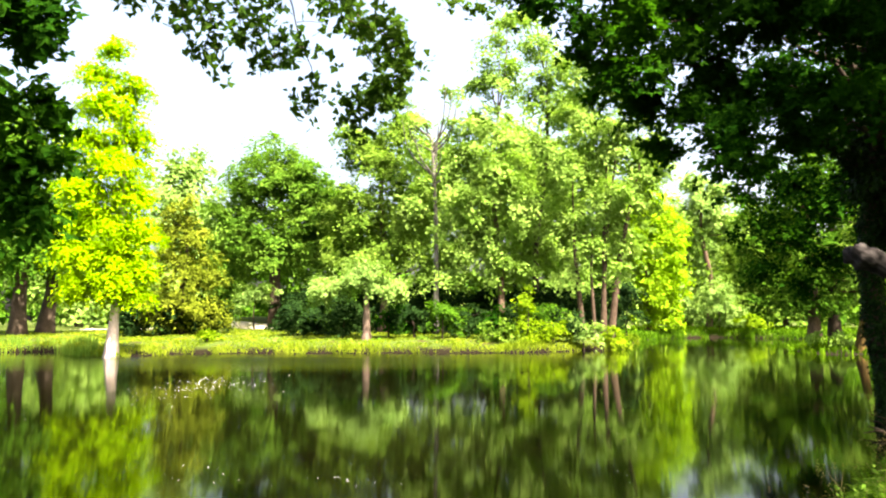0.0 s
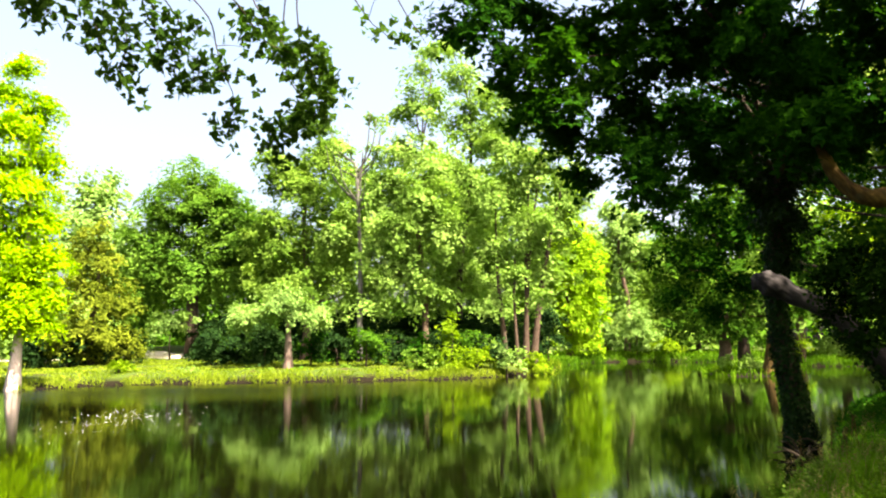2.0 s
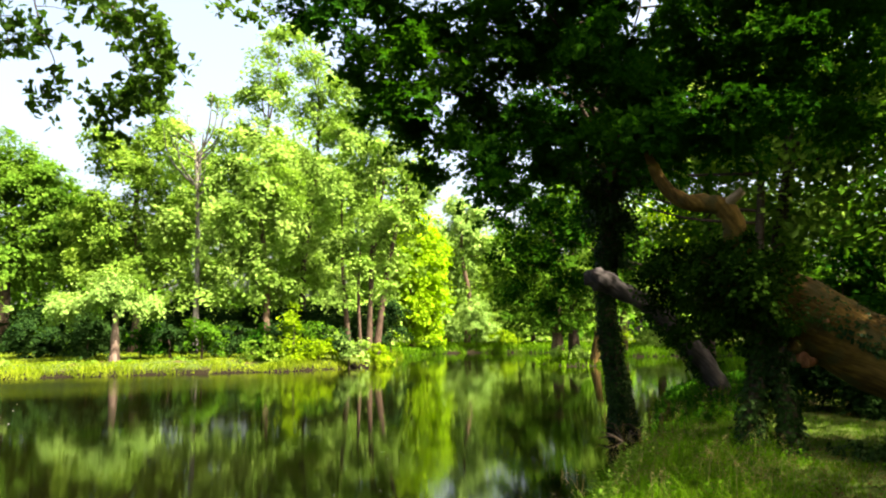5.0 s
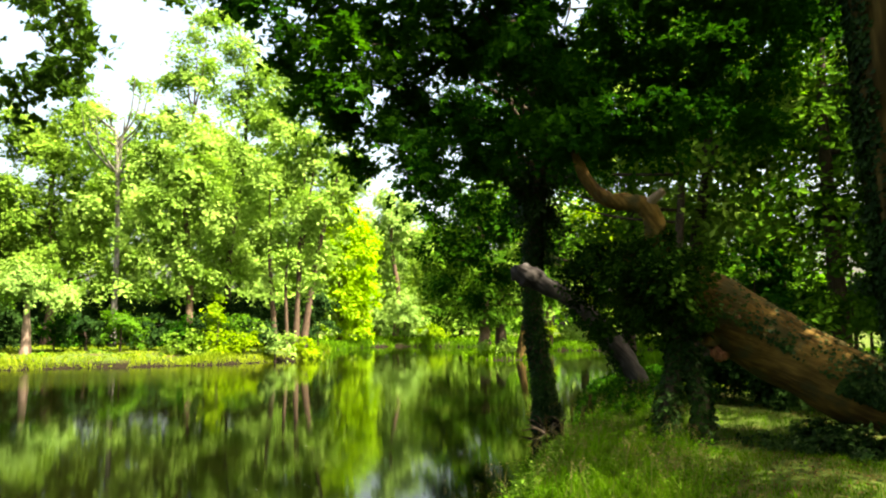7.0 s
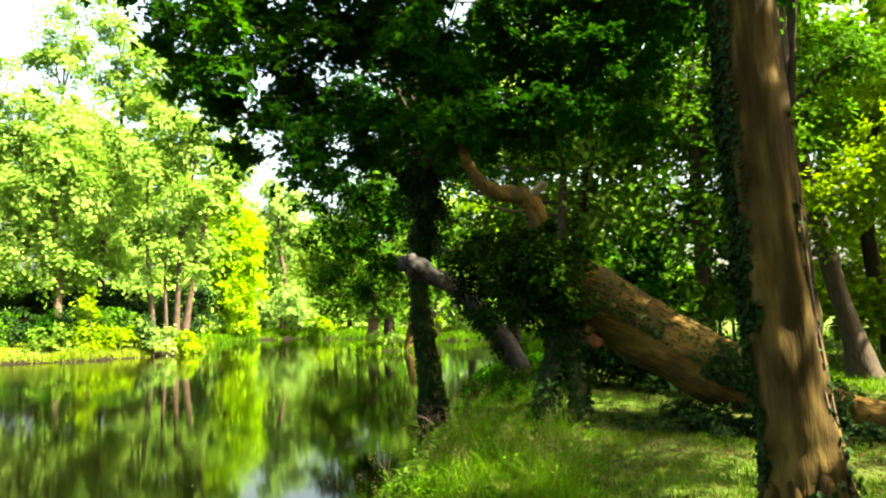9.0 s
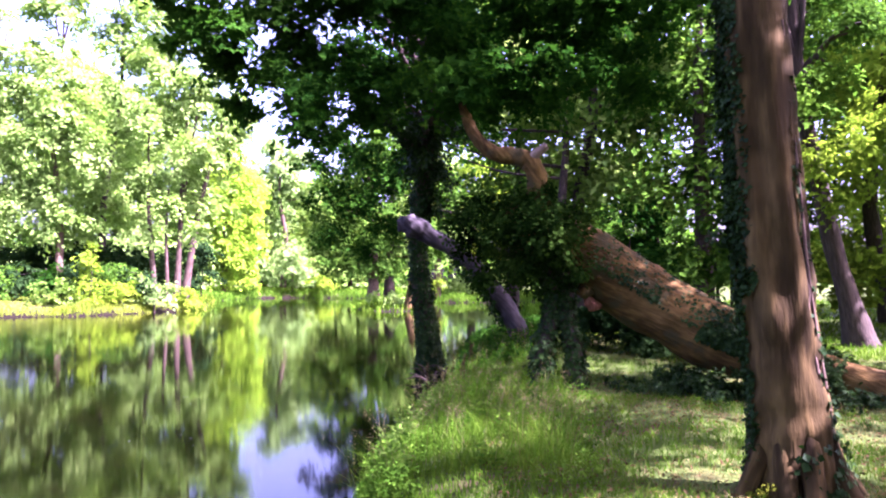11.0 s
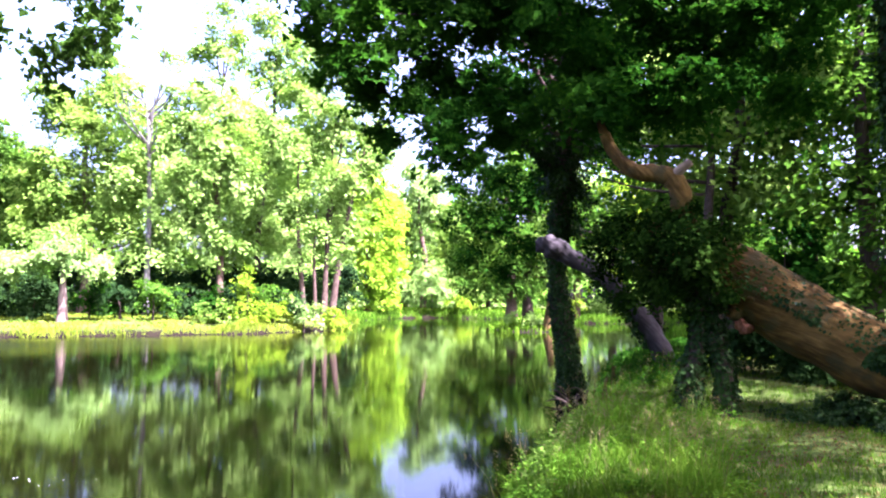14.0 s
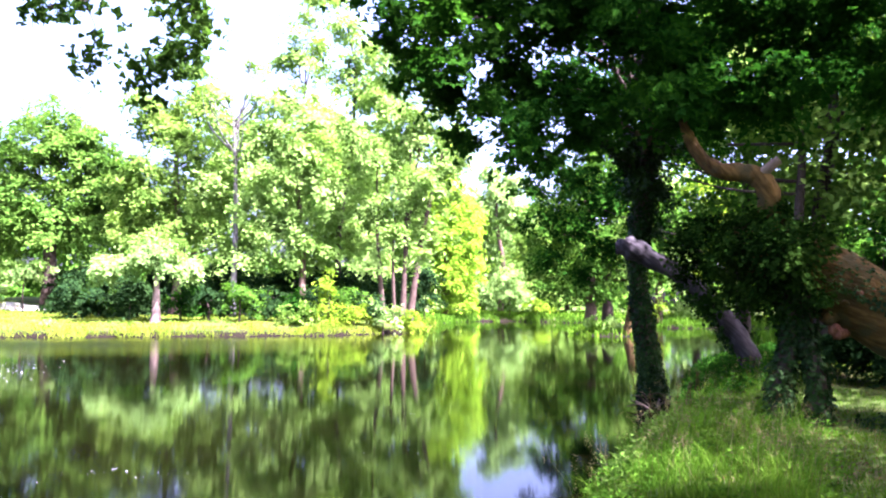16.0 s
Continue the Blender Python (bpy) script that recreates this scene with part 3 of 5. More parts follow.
def forked_tree():
    """The half-bare tree whose thin limbs fork against the sky."""
    rng = np.random.default_rng(131)
    d = 57.5
    base = foot(0.6, d)
    ob = thing("forked_bare_tree", base, "slender grey tree with bare forking top limbs", "tree")
    top = polar(0.9, d, rise(d, 14.2)) - base
    v, f = tube([Vector((0, 0, -0.3)), top * 0.5 + Vector((0.2, 0, 0)), top], (0.2, 0.17, 0.13), 10, 0.06, 3, flare=0.4)
    part("trunk", mesh_of("trunk", v, f, BARK_ASHEN, True), ob)
    for k in range(14):
        z = rng.uniform(0.72, 1.0)
        root = top * z
        goal = root + Vector((rng.uniform(-2.6, 2.6), rng.uniform(-1.5, 1.5), rng.uniform(2.0, 5.5)))
        bow = root.lerp(goal, 0.5) + Vector((0.25 * (goal.x - root.x), 0, -0.3))
        v, f = tube([root, bow, goal], (0.09, 0.06, 0.015), 6, 0.1, k, steps=5)
        part("limb", mesh_of("limb", v, f, BARK_ASHEN, True), ob)
    bodies = [(x - base.x, y - base.y, z - base.z, a, b_, c) for x, y, z, a, b_, c in spread(d, [
        (2.2, 15.0, 1.2, 0.8), (-0.4, 14.6, 1.1, 1.0), (-0.8, 17.2, 0.8, 0.6), (1.8, 8.5, 1.6, 2.4), (-0.6, 6.5, 1.8, 2.2), (-0.8, 11.5, 1.2, 1.6), (2.4, 12.8, 1.0, 1.2), (0.6, 3.5, 2.2, 1.6)])]
    at, nor, mids = clumps(rng, bodies, 24, 70, 1.1, 0.45, 0.5, 0.32)
    v, f = leaf_arrays(rng, at, nor, 0.31 * rng.uniform(0.6, 1.3, len(at)), 0.62, 1, 0.3)
    part("crown", mesh_of("crown", v, f, LEAF_FRESH), ob)


forked_tree()

# undergrowth and bank shrubs across the pond
for k, (b, d, lobes, leaf, label) in enumerate([
        (2.6, 62, [(2.6, 0.4, 2.4, 1.4), (0.2, 0.2, 1.8, 1.1)], LEAF_SHADE_DARK, "dark undergrowth beneath the far trees"),
        (-2.4, 63, [(-2.4, 0.6, 2.2, 1.5), (-4.4, 0.4, 1.6, 1.2)], LEAF_SHADE_DARK, "dark undergrowth beneath the far trees"),
        (-8.2, 62, [(-8.2, 0.8, 2.2, 1.6), (-6.4, 0.8, 1.4, 1.4)], LEAF_SHADE_DARK, "dark undergrowth beneath the far trees"),
        (-13.8, 66, [(-13.6, 1.0, 1.6, 1.7)], LEAF_SHADE_DARK, "dark undergrowth beneath the far trees"),
        (-1.2, 57, [(-1.2, 0.1, 1.2, 0.9)], LEAF_MID, "low rounded green bush on the far bank"),
        (-4.6, 50, [(-4.6, -0.9, 1.3, 1.0), (-3.6, -1.5, 0.8, 0.6), (-5.4, -1.5, 0.9, 0.6)], LEAF_ASH, "leafy green bush at the water's edge"),
        (-6.4, 50.5, [(-6.4, 0.5, 0.8, 1.9), (-6.6, -0.9, 1.1, 0.9)], LEAF_LIME, "upright yellow-green bush at the water's edge"),
        (-8.4, 51, [(-8.6, -0.9, 1.3, 0.9), (-7.6, -1.5, 0.9, 0.5)], LEAF_LIME, "lush sunlit bush at the water's edge"),
        (-10.6, 52.2, [(-10.8, -1.0, 1.2, 0.9), (-9.6, 0.0, 0.5, 0.9), (-10.2, -1.5, 1.0, 0.5)], LEAF_PALE, "lush sunlit bush at the water's edge"),
        (-12.4, 54.5, [(-12.9, -1.6, 0.9, 0.5), (-12.3, -1.2, 1.1, 0.8)], LEAF_LIME, "lush sunlit bush at the water's edge"),
        (8.4, 50.5, [(8.6, -1.75, 0.7, 0.22), (7.4, -1.8, 0.5, 0.2)], LEAF_ASH, "low tuft of herbs on the far shore"),
        (5.2, 50.5, [(5.0, -1.8, 0.6, 0.2)], LEAF_MID, "low tuft of herbs on the far shore"),
        (1.6, 51, [(1.6, -1.7, 0.8, 0.25), (0.6, -1.8, 0.5, 0.2)], LEAF_ASH, "low tuft of herbs on the far shore"),
        (12.6, 51, [(12.6, -1.75, 0.6, 0.22)], LEAF_FRESH, "low tuft of herbs on the far shore"),
        (17.6, 51.5, [(17.6, -1.2, 1.0, 0.6)], LEAF_LIME, "low yellow-green bush on the sunny shore"),
        (-20.3, 97, [(-20.0, 1.3, 1.7, 1.7), (-21.2, 0.2, 1.3, 1.0), (-18.8, 0.2, 1.0, 0.9)], LEAF_PALE, "large pale shrub across the inlet"),
        (-22.6, 95, [(-22.4, -0.2, 1.2, 0.7)], LEAF_LIME, "sunlit shrub across the inlet"),
        (-27.3, 53.6, [(-27.2, -1.3, 1.2, 0.6), (-28.4, -1.5, 0.8, 0.4)], LEAF_FRESH, "leafy bush on the small islet")]):
    shrub("bush", b, d, lobes, leaf, label, 200 + k, 0.26, 52, 55, 0.6, group="far bank bushes")

# bushes added as a dark band where shade lies under the far trees
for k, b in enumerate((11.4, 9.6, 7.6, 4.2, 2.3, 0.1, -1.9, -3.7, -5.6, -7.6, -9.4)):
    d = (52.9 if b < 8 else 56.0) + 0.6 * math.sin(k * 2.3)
    shrub("shade_bush", b, d, [(b, 0.1 + 0.3 * math.sin(k * 1.7), 1.4, 1.3), (b - 0.7, -0.6, 0.9, 0.8)], (LEAF_SHADE_DARK, LEAF_MID, LEAF_SHADE_DARK, LEAF_CANOPY)[k % 4], "dark bush standing in for shade under the far trees", 250 + k, 0.27, 60, 38, 0.6, group="far bank laurels")

# a second dark row behind, added to deepen that shade and close gaps
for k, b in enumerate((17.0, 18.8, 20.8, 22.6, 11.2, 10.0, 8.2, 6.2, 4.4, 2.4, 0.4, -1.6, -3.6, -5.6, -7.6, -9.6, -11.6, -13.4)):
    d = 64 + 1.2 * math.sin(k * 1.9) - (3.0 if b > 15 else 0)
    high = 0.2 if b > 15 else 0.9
    shrub("shade_bush", b, d, [(b, high + 0.3 * math.sin(k * 2.7), 1.5, high * 0.5 + 1.2), (b + 0.6, -0.5, 1.2, 0.7)], LEAF_SHADE_DARK, "dark bush filling the shaded gaps under the far trees", 270 + k, 0.34, 60, 34, 0.7, group="far bank laurels")

# beyond the inlet and on the far side of the pond
tree("pine", -19.6, 106, [(-19.6, 8.2, 1.5, 1.2), (-20.8, 6.8, 1.3, 1.0), (-18.7, 6.4, 1.0, 0.9), (-19.0, 9.8, 1.1, 0.9), (-20.6, 9.2, 0.9, 0.7)], LEAF_PALE, BARK_BROWN, "tall slender pine beyond the inlet", 0.4, 301, 0.5, 40, 50, 1.4, trunk_top=0.95, flare=0.2)
for k, (b, d, leaf, tall) in enumerate([(34, 105, LEAF_MID, 8), (26, 110, LEAF_FRESH, 8), (22.5, 88, LEAF_FRESH, 4), (16, 100, LEAF_MID, 7), (8, 90, LEAF_MID, 9), (0, 92, LEAF_FRESH, 14), (-6, 95, LEAF_FRESH, 15),
                                        (-11, 90, LEAF_FRESH, 15), (-15.5, 112, LEAF_PALE, 9), (-22.5, 122, LEAF_ASH, 8), (-24.5, 105, LEAF_ASH, 6), (-18.2, 125, LEAF_PALE, 8.5)]):
    tree("wood_tree", b, d, [(b, tall * 0.72, 3.2, tall * 0.3), (b + 2, tall * 0.45, 2.8, tall * 0.3), (b - 2, tall * 0.45, 2.8, tall * 0.3), (b, tall * 0.14, 3.4, tall * 0.2)], leaf, BARK_DARK,
         "leafy tree in the wood behind the pond", 0.4, 320 + k, 0.62, 18, 45, 1.9, group="far wood", limbs=4)
tree("overhanging_tree", -26.4, 61, [(-24.4, 6.0, 2.6, 2.4), (-26.4, 8.8, 2.8, 2.8), (-28.4, 5.0, 2.6, 2.2), (-23.2, 3.4, 1.8, 1.4), (-26.2, 3.0, 2.2, 1.4), (-24.4, 1.3, 1.7, 0.9), (-26.6, 1.0, 1.6, 0.9)], LEAF_MID, BARK_BROWN,
     "broad tree leaning over the inlet", 0.42, 351, 0.34, 42, 60, 1.1, trunk_top=0.7)
tree("overhanging_tree", -27.7, 65, [(-28.4, 8.8, 2.8, 2.8), (-31, 6.0, 2.6, 2.6), (-29.4, 2.6, 1.8, 1.2), (-27.6, 12.0, 1.7, 2.0), (-30.2, 11.6, 2.3, 2.4)], LEAF_MID, BARK_DARK, "dark-stemmed tree beside the inlet", 0.42, 352, 0.36, 36, 60, 1.2, trunk_top=0.7)
tree("islet_tree", -29.1, 52.5, [(-28.6, 4.6, 1.2, 1.2), (-29.6, 6.0, 1.4, 1.2), (-28.8, 2.4, 1.1, 0.9), (-29.8, 3.2, 1.1, 1.0), (-29.2, 0.9, 0.8, 0.6)], LEAF_ASH, BARK_RED, "pale-barked tree rooted on the small islet", 0.26, 353, 0.3, 40, 50, 0.8, lean=(0.7, 0), flare=0.6)
for k, (b, d, leaf) in enumerate([(-31.2, 78, LEAF_FRESH), (-34.0, 80, LEAF_LIME), (-37.5, 84, LEAF_MID), (-41, 78, LEAF_FRESH), (-45.5, 72, LEAF_MID)]):
    tree("wood_tree", b, d, [(b, 7.2, 3.0, 2.8), (b + 1.6, 4.0, 2.4, 2.0), (b - 1.6, 4.4, 2.4, 2.2), (b, 2.2, 2.4, 1.3)], leaf, BARK_BROWN, "leafy tree on the pond's far side", 0.45, 360 + k, 0.45, 26, 55, 1.5, group="far wood", limbs=4, trunk_top=0.6)

# the wood on the near bank
for k, (b, d, leaf, tall) in enumerate([(-37, 36, LEAF_MID, 21), (-42.5, 29, LEAF_ASH, 25), (-47, 34, LEAF_ASH, 24), (-51.2, 27, LEAF_MID, 27), (-56, 33, LEAF_ASH, 25), (-63, 30, LEAF_LIME, 26), (-69, 26, LEAF_LIME, 27), (-76, 30, LEAF_LIME, 25), (-66, 38, LEAF_LIME, 21)]):
    tree("wood_tree", b, d, [(b, tall * 0.85, 8, tall * 0.22), (b + 4, tall * 0.55, 7, tall * 0.25), (b - 4, tall * 0.52, 7, tall * 0.25), (b, tall * 0.28, 7, tall * 0.16)], leaf, BARK_DARK,
         "leafy woodland tree on the shaded near bank", 0.3, 400 + k, 0.31, 40, 34, 1.1, group="near wood", limbs=6)
shrub("yew_hedge", -46.5, 15.6, [(-43.4, -3.4, 2.4, 1.9), (-45.6, -3.3, 2.4, 1.9), (-48, -3.6, 2.4, 1.9), (-50.4, -3.8, 2.2, 1.7), (-46.8, -4.6, 3.0, 1.2)], LEAF_SHADE_DARK, "low dark evergreen bush under the fallen trunk", 431, 0.12, 420, 60, 0.4)

# ---------------------------------------------------------------- the near bank
def limb_part(name, parent, base, pts, radii, bark, seed, segs=12, rough=0.07, label="", flare=0.0, flutes=0, flute_depth=0.0, steps=7):
    line = [Vector(p) - base for p in pts]
    turn = (line[-1] - line[0]).to_track_quat("Z", "Y")          # so that the grain runs along the limb
    v, f = tube(line, radii, segs, rough, seed, flutes, flute_depth, steps, flare)
    ob = part(name, mesh_of(name, v @ np.array(turn.to_matrix()), f, bark, True), parent, label)
    ob.rotation_mode, ob.rotation_quaternion = "QUATERNION", turn
    return ob


def leaves_part(name, parent, base, bodies, leaf, seed, size, clumps_per, leaves_per, clump_r, flat=0.45, shell=0.5, shape=1, width=0.62, label="", droop=0.0):
    rng = np.random.default_rng(seed)
    at, nor, mids = clumps(rng, bodies, clumps_per, leaves_per, clump_r, flat, shell)
    v, f = leaf_arrays(rng, at - np.array(base), nor, size * rng.uniform(0.6, 1.3, len(at)), width, shape, droop)
    return part(name, mesh_of(name, v, f, leaf), parent, label), mids


def ivy_part(parent, base, pts, radius, n, seed, size=0.075, arc=(0, 2 * math.pi), thick=0.1, name="ivy", leaf=None):
    """Ivy leaves that clothe a stem along pts; arc: the side they grow on, counted from +x."""
    rng = np.random.default_rng(seed)
    line = np.array([tuple(q) for q in smooth_line(pts, 12)])
    k = rng.uniform(0, len(line) - 1.001, n)
    i = k.astype(int)
    c = line[i] + (line[i + 1] - line[i]) * (k - i)[:, None]
    way = unit(line[i + 1] - line[i])
    a = rng.uniform(arc[0], arc[1], n)
    out = np.stack([np.cos(a), np.sin(a), np.zeros(n)], 1)
    out = unit(out - way * (out * way).sum(1, keepdims=True))
    r = np.interp(k / len(line), np.linspace(0, 1, len(radius)), radius)[:, None]
    lump = 0.55 + 0.9 * np.array([noise.noise(Vector(q) * 1.7) for q in c])[:, None]
    at = c + out * (r + np.abs(rng.normal(size=(n, 1))) * thick * np.clip(lump, 0.1, 1.5))
    nor = out + rng.normal(size=(n, 3)) * 0.4 + np.array((0, 0, 0.35))
    v, f = leaf_arrays(rng, at - np.array(base), nor, size * rng.uniform(0.6, 1.3, n), 0.9, 1, 1.5)
    return part(name, mesh_of(name, v, f, leaf or LEAF_IVY), parent, "glossy dark ivy leaves")


def canopy_tree():
    """The ivy-clad tree that stands in the water's edge and roofs the bank with its boughs."""
    base = polar(-31.1, 17.6, -1.0)
    ob = thing("ivy_clad_tree", base, "tall ivy-clad tree in the water's edge with a wide dark canopy", "tree")
    spine = [base, polar(-30.7, 17.6, 0.4), polar(-29.95, 17.6, 2.5), polar(-30.7, 17.5, 5.0), polar(-31.3, 17.0, 11.0)]
    limb_part("trunk", ob, base, spine, (0.27, 0.22, 0.17, 0.18, 0.12), BARK_DARK, 5, 14, flare=0.3)
    ivy_part(ob, base, [polar(-31.0, 17.6, -0.4)] + spine[1:], (0.28, 0.23, 0.18, 0.22, 0.16), 10000, 6, 0.08, thick=0.07)
    leaves_part("ivy", ob, base, spread(17.5, [(-30.7, 5.4, 1.2, 1.5), (-31.0, 7.6, 1.7, 1.7), (-30.9, 9.8, 2.1, 1.8), (-31.6, 12.0, 2.2, 1.7), (-29.6, 12.0, 1.5, 1.3)]), LEAF_IVY, 60, 0.10, 300, 55, 0.35, 0.7, 0.5, 1, 0.85, "glossy dark ivy leaves", 1.0)
    rng = np.random.default_rng(27)
    lobes = []
    for b in np.arange(-7.5, -49, -2.5):                   # the boughs' ragged lower edge, and what fills the crown above it
        low = np.interp(-b, (7, 10, 12.7, 14, 17, 20, 23, 27, 31, 36, 43, 48), (23.8, 19.4, 16.8, 16.0, 13.8, 12.2, 12.2, 13, 13.8, 13, 13.8, 14.8))
        for k, e in enumerate(np.arange(low, 31, 2.1)):
            if rng.uniform() < (0.2 if k == 0 else 0.1):
                continue
            lobes.append((b + rng.normal() * 0.7, e + rng.normal() * 0.6, rng.uniform(1.5, 2.7), rng.uniform(1.0, 1.9), (13.5 if b > -33 else 16.0) + rng.uniform(-1.2, 1.5)))
    lobes += [(-33.6, 14.4, 1.3, 1.0, 12.0), (-32.6, 15.2, 1.6, 1.0, 12.0), (-34.6, 15.6, 1.6, 0.9, 12.2)]
    bodies = spread(13, lobes)
    # leaf masses added above the view, placed to keep sun off the bank
    unseen_roof = spread(13, [(-55, 31, 6, 4), (-62, 30, 6, 4), (-69, 31, 4, 3), (-58, 38, 7, 5), (-48, 36, 7, 5), (-38, 36, 7, 5), (-28, 35, 7, 5), (-18, 34, 6, 4), (-30, 44, 9, 6), (-45, 46, 9, 6), (-60, 46, 9, 6), (-12, 36, 5, 4), (-46, 25, 4, 3, 17), (-50, 27, 4, 3, 17), (-53, 25.5, 3.4, 2.4, 17), (-57, 27, 4, 3, 17), (-61, 28, 4, 3, 16), (-66, 28, 5, 4, 16), (-70, 26, 5, 4, 17), (-75, 25, 5, 4, 17), (-40, 24, 3.4, 2.4, 16)]) + [(15.8, 13.0, 9.4, 2.2, 2.0, 1.0), (14.2, 14.6, 9.4, 2.0, 2.0, 1.0), (12.5, 9.0, 8.6, 1.5, 1.4, 0.8), (13.2, 9.4, 9.6, 1.5, 1.4, 0.8)]
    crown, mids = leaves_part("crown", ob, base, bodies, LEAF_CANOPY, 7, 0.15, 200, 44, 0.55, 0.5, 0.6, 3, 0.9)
    leaves_part("crown", ob, base, unseen_roof, LEAF_CANOPY, 70, 0.24, 70, 55, 0.8, 0.45, 0.6, 1, 0.8)
    rng = np.random.default_rng(8)
    for k in rng.permutation(len(mids))[:22]:
        goal = Vector(mids[k])
        root = spine[3].lerp(spine[4], rng.uniform(0, 0.8)) if goal.z > 6 else spine[3]
        bow = root.lerp(goal, 0.5) + Vector((rng.normal() * 0.3, rng.normal() * 0.3, 0.08 * (goal - root).length))
        limb_part("limb", ob, base, [root, bow, goal], (0.06, 0.03, 0.01), BARK_DARK, int(k), 6)
    limb_part("limb", ob, base, [polar(-30.5, 17.4, 4.4), polar(-28.8, 17.0, 5.0), polar(-26.8, 16.4, 5.4), polar(-24.6, 15.6, 5.9)], (0.09, 0.07, 0.05, 0.03), BARK_DARK, 77, 8)
    ivy_part(ob, base, [polar(-30.5, 17.4, 4.4), polar(-28.8, 17.0, 5.0), polar(-26.8, 16.4, 5.4), polar(-24.6, 15.6, 5.9)], (0.1, 0.08, 0.06), 2200, 78, 0.09, thick=0.1)


canopy_tree()
# the first five lobes, hidden by the canopy, are added to shade the boughs
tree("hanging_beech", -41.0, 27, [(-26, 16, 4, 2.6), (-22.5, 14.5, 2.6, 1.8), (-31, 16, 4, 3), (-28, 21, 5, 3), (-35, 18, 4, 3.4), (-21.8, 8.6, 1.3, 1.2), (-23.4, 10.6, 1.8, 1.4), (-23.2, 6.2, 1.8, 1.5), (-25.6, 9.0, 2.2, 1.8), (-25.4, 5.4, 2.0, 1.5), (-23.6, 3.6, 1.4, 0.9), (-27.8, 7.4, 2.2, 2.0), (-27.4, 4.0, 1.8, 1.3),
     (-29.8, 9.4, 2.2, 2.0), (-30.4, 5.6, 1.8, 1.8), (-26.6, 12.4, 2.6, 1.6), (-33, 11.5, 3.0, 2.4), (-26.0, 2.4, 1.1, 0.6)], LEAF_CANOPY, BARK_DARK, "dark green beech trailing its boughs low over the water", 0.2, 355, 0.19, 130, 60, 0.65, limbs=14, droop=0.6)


def near_tree():
    """The fibrous red-barked trunk beside the path, flared into roots, with ivy up one side."""
    base = foot(-57.2, 6.3)
    ob = thing("redwood_tree", base, "fluted reddish-brown trunk with spreading roots and climbing ivy", "tree")
    spine = [base - Vector((0, 0, 0.25)), polar(-57.1, 6.3, 0.45), polar(-56.1, 6.3, 1.5), polar(-55.1, 6.35, 3.2), polar(-54.3, 6.4, 5.6), polar(-53.6, 6.5, 10.0)]
    limb_part("trunk", ob, base, spine, (0.31, 0.28, 0.262, 0.255, 0.24, 0.14), BARK_RED, 2, 56, 0.06, flutes=6, flute_depth=0.10, steps=16, flare=0.12)
    rng = np.random.default_rng(3)
    for k, a in enumerate((10, 58, 100, 150, 196, 236, 282, 325)):
        w = Vector((math.cos(radians(a)), math.sin(radians(a)), 0))
        s = Vector((-w.y, w.x, 0)) * rng.uniform(-0.15, 0.15)
        long = rng.uniform(0.2, 0.45)
        limb_part("root", ob, base, [base + w * 0.16 + Vector((0, 0, 0.75)), base + w * 0.27 + Vector((0, 0, 0.3)), base + w * (0.3 + long * 0.35) + s + Vector((0, 0, 0.05)), base + w * (0.35 + long * 0.7) + s * 2 - Vector((0, 0, 0.1))],
                  (0.05, 0.085, 0.07, 0.02), BARK_RED, k + 5, 10, 0.12)
    side = math.atan2(polar(-56.5 + 90, 1).y, polar(-56.5 + 90, 1).x)      # towards the water
    ivy_part(ob, base, [base] + spine[1:5], (0.32, 0.28, 0.265, 0.255, 0.24), 5200, 4, 0.042, (side - 0.4, side + 0.6), 0.03)
    # wider ivy added up here to darken the trunk's shadowed side
    ivy_part(ob, base, spine[2:5], (0.262, 0.255, 0.24), 3000, 42, 0.045, (side - 0.2, side + 1.15), 0.03)
    out = Vector((math.cos(side), math.sin(side), 0))
    hang = [(*(spine[2].lerp(spine[4], k / 9) + out * (0.29 + 0.04 * math.sin(k * 2.1)))[:], 0.09, 0.14, 0.28) for k in range(1, 11)]
    leaves_part("ivy_curtain", ob, base, hang, LEAF_IVY, 41, 0.05, 1500, 40, 0.13, 0.8, 0.5, 1, 0.9, "dark ivy hanging down one side", 1.0)
    ivy_part(ob, base, spine[1:4], (0.29, 0.24, 0.22), 130, 9, 0.06, (side + math.pi - 0.55, side + math.pi - 0.25), 0.02)
    ivy_part(ob, base, [base, spine[1]], (0.4, 0.31), 120, 10, 0.06, (side + 1.6, side + 3.6), 0.03)
    moss = [(base.x + 0.36 * math.cos(side + a), base.y + 0.36 * math.sin(side + a), base.z + z, 0.13, 0.13, 0.09) for a, z in ((0.7, 0.04), (1.1, 0.1), (1.5, 0.04), (2.4, 0.06))]
    clump, _ = leaves_part("moss", ob, base, moss, MOSS, 14, 0.02, 2600, 40, 0.05, 0.6, 0.4, 1, 0.9, "yellow-green moss on the roots")
    tagged(clump, kind="stuff")
    for k, (da, z0, z1) in enumerate(((math.pi - 0.45, 0.2, 3.6), (math.pi - 0.75, 0.9, 1.9), (0.2, 0.2, 4.5))):
        pts = []
        for i in range(6):
            z = z0 + (z1 - z0) * i / 5
            c = spine[1].lerp(spine[3], min(1, (z - 0.45) / 2.75)) if z > 0.45 else spine[0].lerp(spine[1], (z + 0.25) / 0.7)
            a = side + da + 0.12 * math.sin(i * 2.1 + k)
            pts.append(Vector((c.x, c.y, z)) + Vector((math.cos(a), math.sin(a), 0)) * (0.27 - 0.012 * z + (0.06 if z < 0.6 else 0)))
